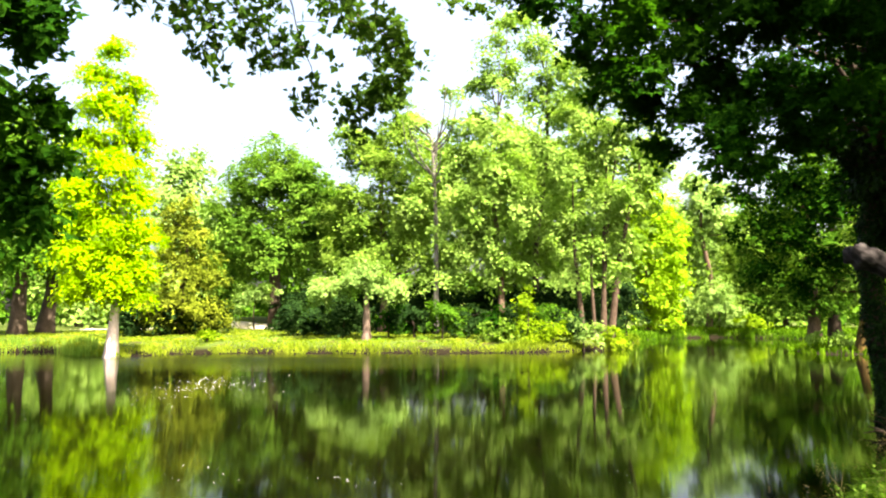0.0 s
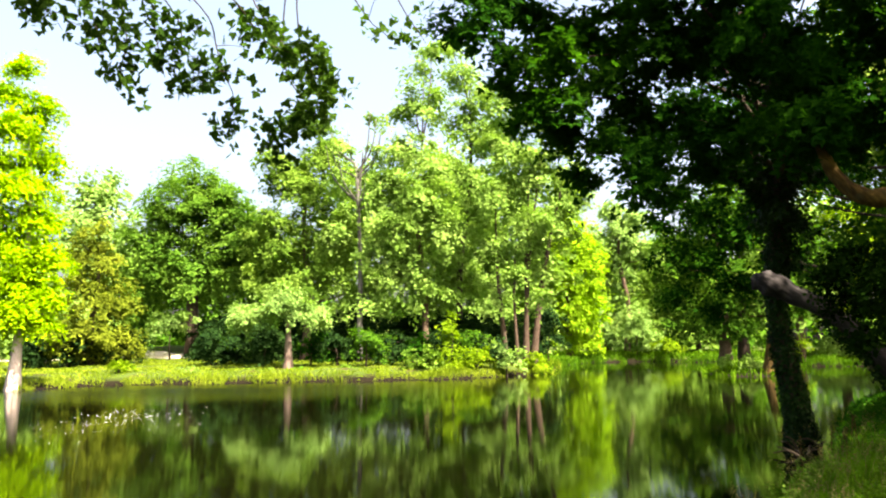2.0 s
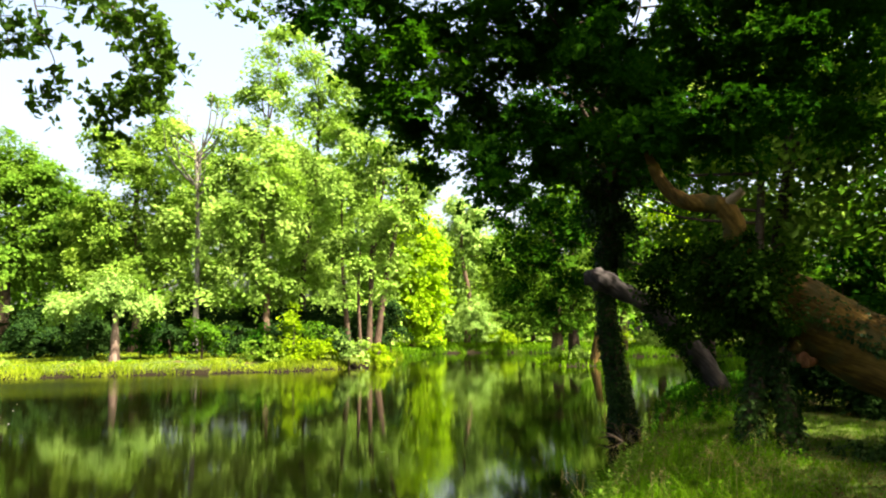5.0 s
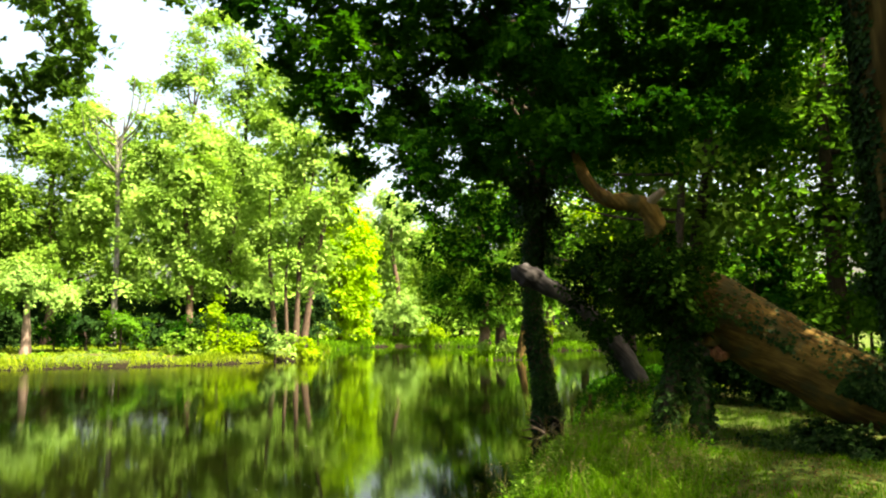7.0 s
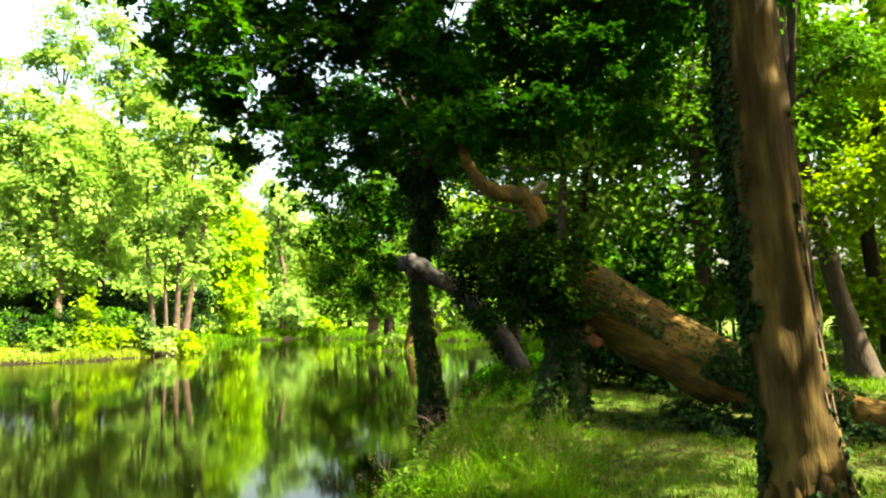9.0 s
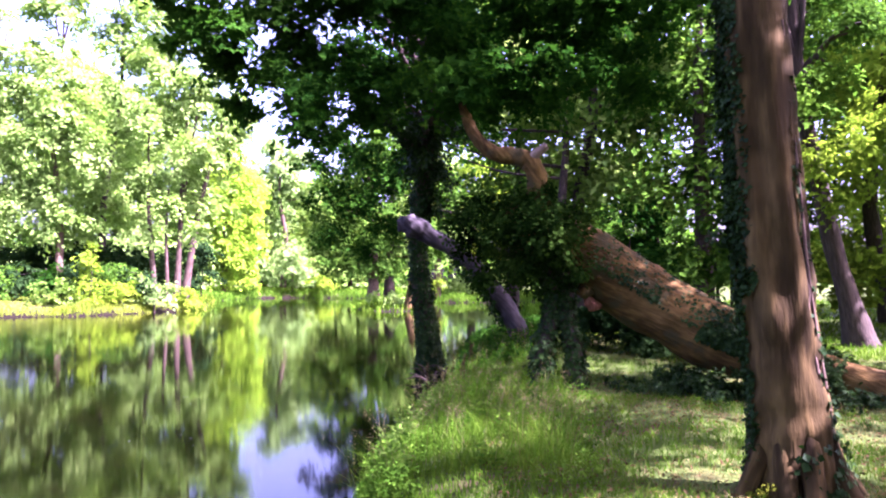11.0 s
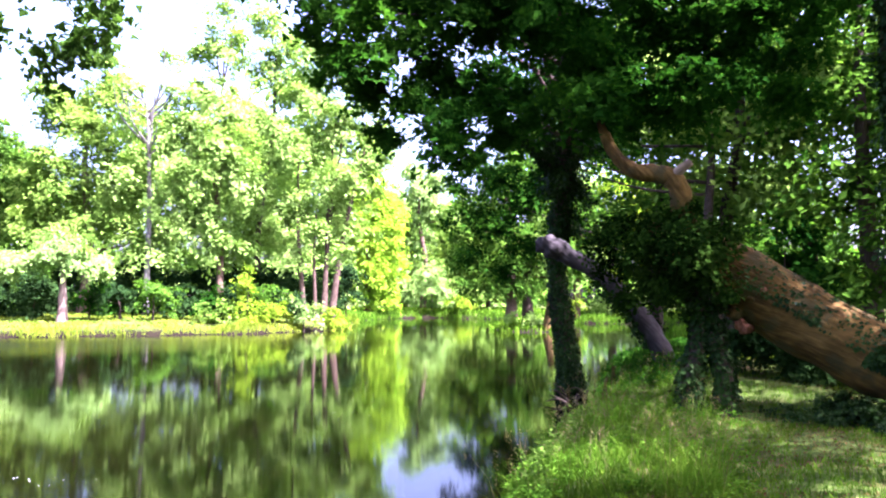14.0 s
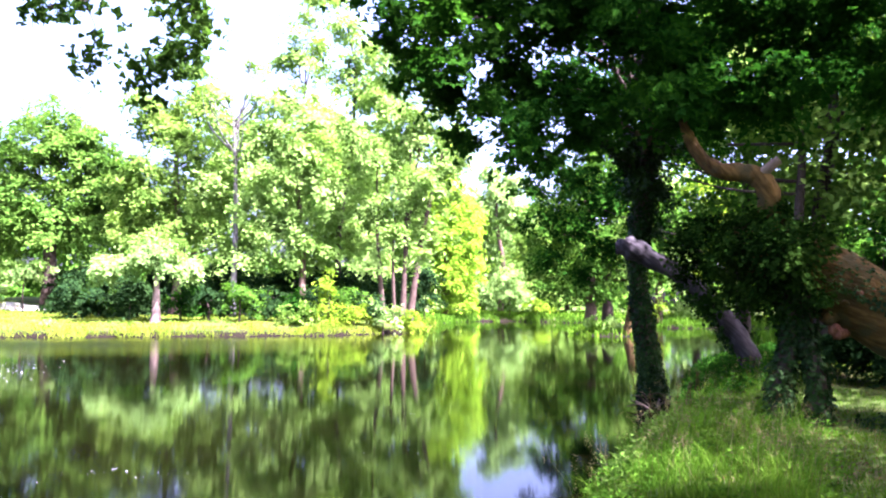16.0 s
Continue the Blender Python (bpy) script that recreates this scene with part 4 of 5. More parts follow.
        limb_part("ivy_stem", ob, base, pts, (0.016, 0.012, 0.007), BARK_BROWN, 40 + k, 6)
    # unseen crown over and behind the viewer, its masses set to block the sun
    bodies = [(5.0, 3.6, 9.5, 2.0, 2.0, 1.6), (12.5, 2.5, 9.2, 2.2, 2.4, 1.4), (9.8, 2.8, 9.0, 1.9, 1.7, 1.2), (12.6, 3.4, 9.6, 1.6, 1.6, 1.0), (8, 5.2, 10, 1.9, 1.6, 1.1), (13.5, 0.5, 9.5, 2, 2, 1.2), (2.0, -2.5, 8.5, 2.2, 2.2, 1.3), (12, -3, 10, 2.6, 2.6, 1.5), (7.5, 7.5, 10.5, 2.2, 2.2, 1.5), (1.0, 1.5, 9.5, 2.2, 1.8, 1.2), (9.6, 1.0, 9.4, 1.4, 1.2, 0.8), (8.0, 0.6, 8.9, 1.2, 1.1, 0.8), (9.3, 0.4, 9.2, 1.2, 1.0, 0.7), (9.0, 0.0, 9.6, 1.1, 0.9, 0.6)]
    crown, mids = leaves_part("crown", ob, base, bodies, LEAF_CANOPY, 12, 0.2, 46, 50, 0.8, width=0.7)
    # more unseen leaves, added on the sun's line to dapple the bank
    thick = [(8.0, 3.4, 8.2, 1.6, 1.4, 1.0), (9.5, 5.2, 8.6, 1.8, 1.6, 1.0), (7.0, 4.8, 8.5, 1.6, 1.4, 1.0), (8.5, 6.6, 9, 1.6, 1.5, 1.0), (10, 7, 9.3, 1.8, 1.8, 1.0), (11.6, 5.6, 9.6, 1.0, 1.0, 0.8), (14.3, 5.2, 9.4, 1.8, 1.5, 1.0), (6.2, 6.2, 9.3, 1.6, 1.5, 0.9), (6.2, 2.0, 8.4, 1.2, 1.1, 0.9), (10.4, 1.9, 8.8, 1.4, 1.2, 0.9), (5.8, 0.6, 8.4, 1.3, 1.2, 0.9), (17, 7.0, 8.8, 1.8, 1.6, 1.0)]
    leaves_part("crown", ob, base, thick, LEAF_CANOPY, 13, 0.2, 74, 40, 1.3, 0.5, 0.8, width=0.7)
    for k in range(0, len(mids), max(1, len(mids) // 14)):
        goal = Vector(mids[k])
        root = spine[4].lerp(spine[5], 0.5)
        limb_part("limb", ob, base, [root, root.lerp(goal, 0.5) + Vector((0, 0, 0.5)), goal], (0.08, 0.05, 0.015), BARK_BROWN, k, 6)


near_tree()


def fallen_tree():
    """The huge leaning trunk, its crooked dead limb, broken knots and cloak of ivy."""
    base = foot(-51.5, 12.1)
    ob = thing("fallen_trunk", base, "massive leaning dead trunk with reddish bark and ivy", "fallen tree")
    spine = [polar(-66.0, 11.2, 0.06), polar(-60.2, 11.6, 0.24), polar(-55.5, 11.9, 0.48), polar(-51.5, 12.1, 0.82), polar(-47.5, 12.3, 1.30), polar(-43.0, 12.4, 1.92), polar(-39.6, 12.4, 2.34), polar(-36.5, 12.4, 2.62)]
    limb_part("trunk", ob, base, spine, (0.24, 0.28, 0.42, 0.51, 0.52, 0.55, 0.5, 0.3), BARK_LOG, 9, 36, 0.035, flutes=7, flute_depth=0.012, steps=12)
    crook = [polar(-40.0, 12.3, 2.4), polar(-39.4, 12.2, rise(12.2, 5.8)), polar(-39.1, 12.1, rise(12.1, 8.0)), polar(-38.5, 12.1, rise(12.1, 9.15)), polar(-37.2, 12.1, rise(12.1, 9.55)),
             polar(-35.7, 12.1, rise(12.1, 9.85)), polar(-34.3, 12.2, rise(12.2, 11.3)), polar(-33.5, 12.3, rise(12.3, 13.2)), polar(-33.2, 12.4, rise(12.4, 14.0))]
    dead = limb_part("dead_limb", ob, base, crook, (0.22, 0.18, 0.17, 0.165, 0.14, 0.125, 0.10, 0.075, 0.03), BARK_LOG, 14, 16, 0.1, "crooked bare limb of bleached brown wood", steps=8)
    stub = limb_part("stub", dead, base, [polar(-38.6, 12.1, rise(12.1, 9.1)), polar(-39.2, 12.0, rise(12, 9.75)), polar(-39.9, 12.0, rise(12, 10.3))], (0.1, 0.075, 0.065), BARK_STUB, 15, 10, 0.1, "pale broken stub", steps=3)
    stub.matrix_parent_inverse = dead.rotation_quaternion.to_matrix().to_4x4().inverted()
    rng = np.random.default_rng(16)
    for k, (b, e, d, r, m) in enumerate([(-43.3, -1.7, 11.98, 0.10, WOOD_BROKEN), (-44.6, 0.9, 11.9, 0.07, WOOD_BROKEN), (-45.6, 1.0, 11.93, 0.06, WOOD_BROKEN), (-42.8, -0.8, 12.0, 0.09, BARK_LOG), (-43.9, 0.2, 11.9, 0.06, BARK_LOG)]):
        bm = bmesh.new()
        bmesh.ops.create_icosphere(bm, subdivisions=3, radius=r)
        for q in bm.verts:
            q.co *= 1 + 0.7 * noise.noise(q.co * 9 + Vector((k * 3.1, 0, 0))) + 0.45 * noise.noise(q.co * 27)
            q.co.x *= 1.3
        me = bpy.data.meshes.new("knot")
        bm.to_mesh(me)
        bm.free()
        me.materials.append(m)
        me.polygons.foreach_set("use_smooth", [True] * len(me.polygons))
        part("knot", me, ob, "torn reddish knot of broken wood").location = polar(b, d, rise(d, e)) - base
    # two ivy-wrapped stems that hold the trunk up
    for k, (b, d) in enumerate(((-39.4, 11.5), (-41.8, 11.6))):
        p0 = foot(b, d)
        pts = [p0 - Vector((0, 0, 0.2)), p0 + Vector((0.05, 0, 0.5)), polar(-40.4 - k * 0.8, 11.9, 1.2), polar(-40.4 - k, 12.1, 2.0)]
        limb_part("prop_stem", ob, base, pts, (0.17, 0.12, 0.13, 0.18), BARK_DARK, 30 + k, 12, 0.1, flare=0.3)
        ivy_part(ob, base, pts, (0.19, 0.13, 0.14, 0.2), 2000, 32 + k, 0.075, thick=0.06)
    # hanging ivy over the broken head of the trunk
    bodies = spread(12, [(-34.2, 5.0, 2.0, 1.6, 12.4), (-36.6, 4.6, 2.8, 2.5, 12.3), (-38.8, 5.4, 2.4, 1.7, 12.0), (-41.0, 5.0, 1.8, 1.0, 12.0), (-37.9, 1.8, 1.9, 1.8, 12.2), (-39.6, 1.4, 2.2, 2.0, 12.0), (-42.3, 5.2, 1.0, 0.6, 11.9), (-40.4, -0.8, 1.6, 1.3, 12.0), (-39.6, 3.6, 2.2, 1.7, 11.65), (-41.4, 4.2, 1.3, 1.2, 11.6), (-37.5, 3.4, 2.2, 2.2, 11.75), (-40.2, 1.6, 1.2, 1.4, 11.6),
                             (-32.9, 4.4, 1.3, 1.4, 12.8), (-34.5, 2.8, 1.6, 1.5, 12.6), (-36.2, 1.2, 1.6, 1.5, 12.5), (-37.9, -0.3, 1.4, 1.3, 12.4), (-42.2, 3.6, 0.8, 0.9, 11.7), (-42.9, 4.9, 0.6, 0.4, 11.8), (-39.6, 6.5, 1.2, 0.7, 12.0), (-41.5, 2.0, 0.8, 1.2, 11.6), (-42.2, 0.2, 0.7, 0.9, 11.6), (-33.8, 1.7, 1.0, 0.9, 12.7), (-35.1, 0.3, 1.1, 1.0, 12.6)])
    leaves_part("ivy_cloak", ob, base, bodies, LEAF_CLOAK, 17, 0.075, 520, 70, 0.30, 0.7, 0.45, 1, 0.85, "thick hanging mass of ivy", 1.0)
    ivy_part(ob, base, spine[1:4], (0.35, 0.42, 0.5), 3200, 18, 0.08, (-2.9, -0.9), 0.05)
    ivy_part(ob, base, spine[3:6], (0.5, 0.52, 0.58), 700, 19, 0.06, (-2.4, -0.6), 0.02)


fallen_tree()
base = foot(-50.5, 11.6)
mat_ob = thing("ground_ivy", base, "dark ivy mat spreading under the fallen trunk", "ivy", kind="")
leaves_part("foliage", mat_ob, base, [(*foot(b, d)[:2], foot(b, d).z + 0.02, 0.75, 0.5, h) for b, d, h in
            [(-47.0, 11.6, 0.14), (-49, 11.4, 0.22), (-51, 11.4, 0.34), (-53.0, 11.4, 0.42), (-55, 11.3, 0.36), (-50, 12.0, 0.3), (-52.4, 11.0, 0.2), (-58.5, 11.0, 0.2), (-61, 10.9, 0.2)]], LEAF_IVY, 51, 0.085, 560, 50, 0.2, 0.5)


def stub_log():
    base = foot(-37.4, 15.6)
    ob = thing("sawn_limb", base, "grey weathered leaning limb with a rounded cut end", "log")
    e = [(-38.2, 15.8, -5.0), (-37.2, 15.6, -2.8), (-35.6, 15.4, -0.3), (-33.2, 15.2, 2.1), (-30.9, 15.0, 3.5), (-29.4, 14.9, 4.3), (-28.4, 14.9, 4.3)]
    limb_part("limb", ob, base, [polar(b, d, rise(d, a)) for b, d, a in e], (0.22, 0.20, 0.17, 0.16, 0.18, 0.23, 0.12), BARK_GREY, 21, 18, 0.14, steps=9)
    ivy_part(ob, base, [polar(b, d, rise(d, a)) for b, d, a in e[1:4]], (0.2, 0.18, 0.17), 1100, 23, 0.08, (-0.4, 3.4), thick=0.12)


stub_log()


def leaning_trunk():
    base = foot(-61.2, 21.5)
    ob = thing("dark_tree", base, "dark leaning trunk of a woodland tree", "tree", "near wood")
    spine = [base - Vector((0, 0, 0.3)), polar(-60.4, 21.5, 1.2), polar(-59.2, 21.5, 3.2), polar(-57.6, 21.6, 7.0), polar(-57.0, 21.6, 11.0)]
    limb_part("trunk", ob, base, spine, (0.36, 0.25, 0.22, 0.19, 0.1), BARK_DARK, 25, 14, flare=0.4)
    crown, mids = leaves_part("crown", ob, base, spread(21, [(-57, 22, 5, 4, 22), (-61, 17, 4, 3, 22), (-58.5, 12.5, 3.4, 2.4, 21)]), LEAF_MID, 26, 0.18, 120, 60, 0.6)
    # lower lobes of the same crown get a brighter leaf to look sunlit
    # the lobe given in metres is unseen, hung to keep sun off the trunk
    leaves_part("crown", ob, base, spread(21, [(-62, 9.0, 3.2, 2.4, 20.5), (-58.6, 7.6, 2.6, 1.8, 20.5), (-65, 12, 3.4, 3, 21), (-60.4, 5.0, 1.6, 1.2, 20.3)]) + [(21.6, 7.3, 8.6, 1.2, 1.1, 0.9)], LEAF_LIME, 27, 0.17, 120, 60, 0.6)
    for k in range(0, len(mids), max(1, len(mids) // 8)):
        limb_part("limb", ob, base, [spine[3], (spine[3] + Vector(mids[k])) / 2 + Vector((0, 0, 0.4)), Vector(mids[k])], (0.1, 0.06, 0.02), BARK_DARK, k, 6)


leaning_trunk()
# unseen trees, added round the viewer to shade the bank
for k, (b, d, tall, low) in enumerate([(-87, 19, 11, 6), (-124, 18, 11, 6), (-100, 23, 14, 4), (-140, 22, 14, 4), (-175, 20, 13, 4), (150, 20, 13, 4), (118, 24, 13, 4), (88, 22, 13, 3)]):
    p = foot(b, d)
    t_ob = thing("wood_tree", p, "unseen leafy tree added round the bank for shade", "tree", "near wood")
    limb_part("trunk", t_ob, p, [p - Vector((0, 0, 0.3)), p + Vector((0.2, 0.1, low)), p + Vector((0, 0.2, tall))], (0.4, 0.3, 0.1), BARK_DARK, 500 + k, 12, flare=0.4)
    rng = np.random.default_rng(510 + k)
    bodies = [(p.x + rng.uniform(-3, 3), p.y + rng.uniform(-3, 3), rng.uniform(low, tall), 2.6, 2.6, 1.6) for _ in range(7)]
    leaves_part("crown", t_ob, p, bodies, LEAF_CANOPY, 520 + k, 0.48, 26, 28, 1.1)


# further unseen trees behind, added to hold back sky light and bounce
rng = np.random.default_rng(540)
for k in range(26):
    b, d = -124 - 5.4 * k + rng.uniform(-4, 4), (10, 17, 25)[k % 3] + rng.uniform(-1.5, 1.5)
    if float(shore_distance(np.array([polar(b, d)[:2]]))[0]) < 1.0:
        continue
    p = foot(b, d)
    t_ob = thing("wood_tree", p, "unseen leafy tree added round the bank for shade", "tree", "near wood")
    limb_part("trunk", t_ob, p, [p - Vector((0, 0, 0.3)), p + Vector((0.2, 0.1, 5)), p + Vector((0, 0.2, 11))], (0.36, 0.28, 0.1), BARK_DARK, 560 + k, 10, flare=0.4)
    bodies = [(p.x + rng.uniform(-3, 3), p.y + rng.uniform(-3, 3), rng.uniform(5.5, 12), 2.8, 2.8, 1.6) for _ in range(7)]
    bodies += [(p.x + rng.uniform(-2, 2), p.y + rng.uniform(-2, 2), rng.uniform(2.0, 4.0), 2.0, 2.0, 1.4) for _ in range(2 if d > 14 else 0)]
    leaves_part("crown", t_ob, p, bodies, LEAF_CANOPY, 570 + k, 0.65, 20, 20, 1.3)


def oak_fringe():
    """The oak beside the viewer whose boughs hang into the sky over the pond."""
    base = foot(96, 5.5)
    ob = thing("oak_tree", base, "oak reaching lobed-leaf boughs over the pond", "tree")
    top = base + Vector((0.3, 0.2, 7))
    limb_part("trunk", ob, base, [base - Vector((0, 0, 0.3)), base + Vector((0.1, 0, 3)), top], (0.42, 0.34, 0.2), BARK_BROWN, 31, 16, flare=0.4)
    boughs = [((27, 24.6), (25, 23.6), (23.4, 22.6)), ((21.4, 24.6), (20.4, 22.2), (20, 20.6)), ((19, 24.4), (18.3, 21.6), (18.7, 19.8), (18.4, 18.6)), ((16.8, 24.6), (16.2, 21.8), (15.6, 19.6)),
              ((14.8, 23.6), (14.2, 21.6), (13.4, 19.6)), ((12.6, 24), (11.4, 20.4), (10.6, 18.6), (11, 15.8)), ((9.8, 24.4), (8, 22.6), (5.2, 21.8), (3.8, 20.6)), ((7.2, 23), (5.8, 21.2), (4, 20.8), (2, 18.9)),
              ((3.2, 19.4), (5.2, 17.6), (7, 16.8), (7.6, 15.2)), ((4.4, 18.2), (5.4, 16.4), (7.4, 15.8)), ((0.2, 24.8), (-1.6, 23.4)), ((-3, 25), (-4.4, 23.2))]
    rng = np.random.default_rng(33)
    pick, lines = [], []
    for q in boughs:
        d = 6.5 + rng.uniform(-0.4, 0.5)
        line = smooth_line([polar(b, d, rise(d, e)) for b, e in q], 8)
        lines.append(line)
        for p in line:
            for _ in range(int(rng.choice((0, 1, 1, 2, 4, 5))) if len(q) > 2 else 1):
                pick.append(np.array(p) + rng.normal(size=3) * np.array((0.10, 0.16, 0.08)))
    mids = np.array(pick)
    m = np.repeat(np.arange(len(mids)), 4)
    at = mids[m] + rng.normal(size=(len(m), 3)) * 0.035
    v, f = leaf_arrays(rng, at - np.array(base), rng.normal(size=(len(m), 3)) * 0.8 + np.array((0, 0, 0.5)), 0.066 * rng.uniform(0.5, 1.4, len(m)), 1.2, 3, 0.6)
    part("crown", mesh_of("crown", v, f, LEAF_OAK), ob)
    thick = spread(9, [(31.5, 19, 3.4, 3.4), (32, 13.5, 3.6, 3.4), (30.6, 9.2, 2.4, 2.4), (31, 8, 2.6, 2.2), (29.0, 14.6, 1.4, 1.6), (29.4, 20, 2.0, 2.4), (33, 22, 4, 5), (30.2, 6.8, 1.2, 0.9), (28.8, 10.6, 1.0, 1.0), (31.2, 25, 4, 3)])
    # this bough takes the darker canopy leaf in place of shade on oak leaves
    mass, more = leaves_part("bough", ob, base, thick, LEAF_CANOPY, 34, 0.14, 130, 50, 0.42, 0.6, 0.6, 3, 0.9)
    # unseen crown added overhead so that the hanging boughs fall in shade
    over = [(-4, 3, 9, 2.2, 2.0, 1.2), (-1, 4.3, 9.3, 2, 1.9, 1.1), (1.5, 2.5, 9, 2, 2, 1.1), (-3, 0, 9, 2.2, 2.2, 1.2), (0, 0, 9, 2.2, 2, 1.1), (-6, 5.5, 9.5, 2.2, 2.0, 1.2), (-4, 6.5, 10, 2, 1.6, 1.2), (-7, 2, 9, 2.2, 2.2, 1.4)]
    leaves_part("crown", ob, base, over, LEAF_OAK, 36, 0.22, 40, 50, 0.8)
    hubs = [polar(12, 6.6, 6.0), polar(20, 6.6, 5.9), polar(6, 6.6, 6.1), polar(28, 7, 5.8)]
    for k, h in enumerate(hubs):
        limb_part("limb", ob, base, [top - Vector((0, 0, 1.2)), top.lerp(h, 0.5) + Vector((0, 0, 0.5)), h], (0.1, 0.06, 0.03), BARK_DARK, 35 + k, 8)
    for k, line in enumerate(lines):
        hub = min(hubs, key=lambda q: (q - line[0]).length)
        limb_part("twig", ob, base, [hub, line[0] + Vector((-0.3, 0, 0.5))] + line[::4] + [line[-1]], (0.007, 0.006, 0.004, 0.002), BARK_DARK, k, 6, 0.15, steps=4)
    for k in range(0, len(mids), 5):
        goal = Vector(mids[k])
        root = min((p for line in lines for p in line), key=lambda p: (p - goal).length)
        limb_part("twig", ob, base, [root, root.lerp(goal, 0.5) + Vector((0, 0, 0.015)), goal], (0.004, 0.003, 0.002), BARK_DARK, k, 4, 0.1, steps=2)
    for k in range(0, len(more), 14):
        goal = Vector(more[k])
        limb_part("limb", ob, base, [top, top.lerp(goal, 0.6) + Vector((0, 0, 0.4)), goal], (0.07, 0.04, 0.01), BARK_DARK, k, 6)


oak_fringe()

# ---------------------------------------------------------------- undergrowth of the near wood, far wood all round
for k, (b, d, lobes, leaf) in enumerate([
        (-46, 25, [(-44.5, 0.2, 3.0, 2.6), (-47.5, 0.6, 3.0, 3.0), (-46, 4.0, 2.6, 1.6)], LEAF_CANOPY), (-52, 24, [(-50.4, 0.4, 2.6, 3.0), (-53.4, 0.6, 2.8, 3.0), (-52, 4.4, 2.6, 1.8)], LEAF_MID), (-57.5, 25, [(-56.4, 0.4, 2.6, 3.0), (-59.2, 1.2, 2.8, 2.6), (-60.6, -0.4, 2.2, 2.0)], LEAF_LIME),
        (-65, 25, [(-63.4, 0.6, 3, 3.0), (-66.6, 1.4, 3.2, 3.4), (-65, 6, 3, 2.4)], LEAF_LIME), (-71, 24, [(-70.4, 1, 3.2, 3.4), (-73.6, 2, 3.2, 3.6)], LEAF_LIME), (-40, 40, [(-40, 1.5, 3, 2.2), (-43, 2.5, 3, 2.5)], LEAF_MID), (-46, 33, [(-46, 1.5, 3.5, 2.5), (-50, 1.2, 3, 2.2)], LEAF_CANOPY), (-53, 30, [(-53, 1.2, 3.2, 2.6), (-56, 2.0, 3, 2.6)], LEAF_MID),
        (-60, 34, [(-60, 1.2, 3.4, 2.4), (-63, 2.6, 3.4, 3.2)], LEAF_LIME), (-67, 32, [(-67, 1.4, 3.6, 2.6), (-70, 3, 3, 3)], LEAF_LIME), (-74, 30, [(-74, 1.5, 4, 3)], LEAF_FRESH), (-37, 52, [(-36.5, 0.6, 1.5, 1.2)], LEAF_FRESH),
        (-58, 29, [(-57.6, 4.6, 2.0, 2.0), (-58.6, 8.0, 2.2, 2.2)], LEAF_MID), (-33.6, 79, [(-33.4, -0.4, 1.6, 0.7), (-36, -0.3, 1.6, 0.8)], LEAF_FRESH), (-30.8, 77, [(-30.6, -0.4, 1.2, 0.8)], LEAF_LIME)]):
    shrub("understorey_bush", b, d, lobes, leaf, "leafy understorey bush at the wood's edge", 600 + k, 0.24, 60, 55, 0.8, group="near wood bushes")


def wood_ring():
    """The woods that close the view all round, too far to tell tree from tree."""
    rng = np.random.default_rng(71)
    bodies = []
    for b in np.arange(-180, 180, 3.0):
        d = 150 + 14 * math.sin(b * 0.31) + rng.uniform(-8, 8)
        h = 10 + 3.5 * math.sin(b * 0.23 + 1) + rng.uniform(-2, 2)
        p = polar(b, d)
        bodies += [(p.x, p.y, h * 0.62, 6, 6, h * 0.42), (p.x + rng.uniform(-3, 3), p.y, h * 0.25, 6, 6, h * 0.3)]
    at, nor, mids = clumps(rng, bodies, 3.0, 15, 3.4)
    v, f = leaf_arrays(rng, at, nor, 2.0 * rng.uniform(0.6, 1.3, len(at)))
    tagged(new("far_woods", mesh_of("far_woods", v, f, LEAF_MID)), "distant leafy woods round the park", "woods", kind="stuff")


wood_ring()


# ---------------------------------------------------------------- grass, herbs, litter
def blades(name, xy, height, width, mat, label, seed, lean=0.45, category="grass"):
    rng = np.random.default_rng(seed)
    n = len(xy)
    z = ground_height(xy)
    a = rng.uniform(0, 2 * math.pi, n)
    s = np.stack([np.cos(a), np.sin(a), np.zeros(n)], 1) * (width * rng.uniform(0.6, 1.3, n))[:, None]
    p = np.stack([xy[:, 0], xy[:, 1], z - 0.02], 1)
    bend = np.concatenate([rng.normal(size=(n, 2)) * lean, np.ones((n, 1))], 1) * height[:, None]
    mid = p + bend * np.array((0.35, 0.35, 0.6))
    tip = p + bend * np.array((1.0, 1.0, 0.95))
    v = np.stack([p - s, p + s, mid + s * 0.7, mid - s * 0.7, tip], 1).reshape(-1, 3)
    i = np.arange(n)[:, None] * 5
    f = np.concatenate([i + np.array((0, 1, 2)), i + np.array((0, 2, 3)), i + np.array((3, 2, 4))])
    return tagged(new(name, mesh_of(name, v, f, mat)), label, category, kind="stuff")


def scatter(rng, n, b0, b1, d0, d1, power=1.0):
    b = np.radians(rng.uniform(b0, b1, n))
    d = d0 + (d1 - d0) * rng.uniform(0, 1, n) ** power
    return np.stack([-np.sin(b) * d, np.cos(b) * d], 1)


def patchy(xy, scale, seed):
    return np.array([noise.noise(Vector((x * scale, y * scale, seed))) for x, y in xy])


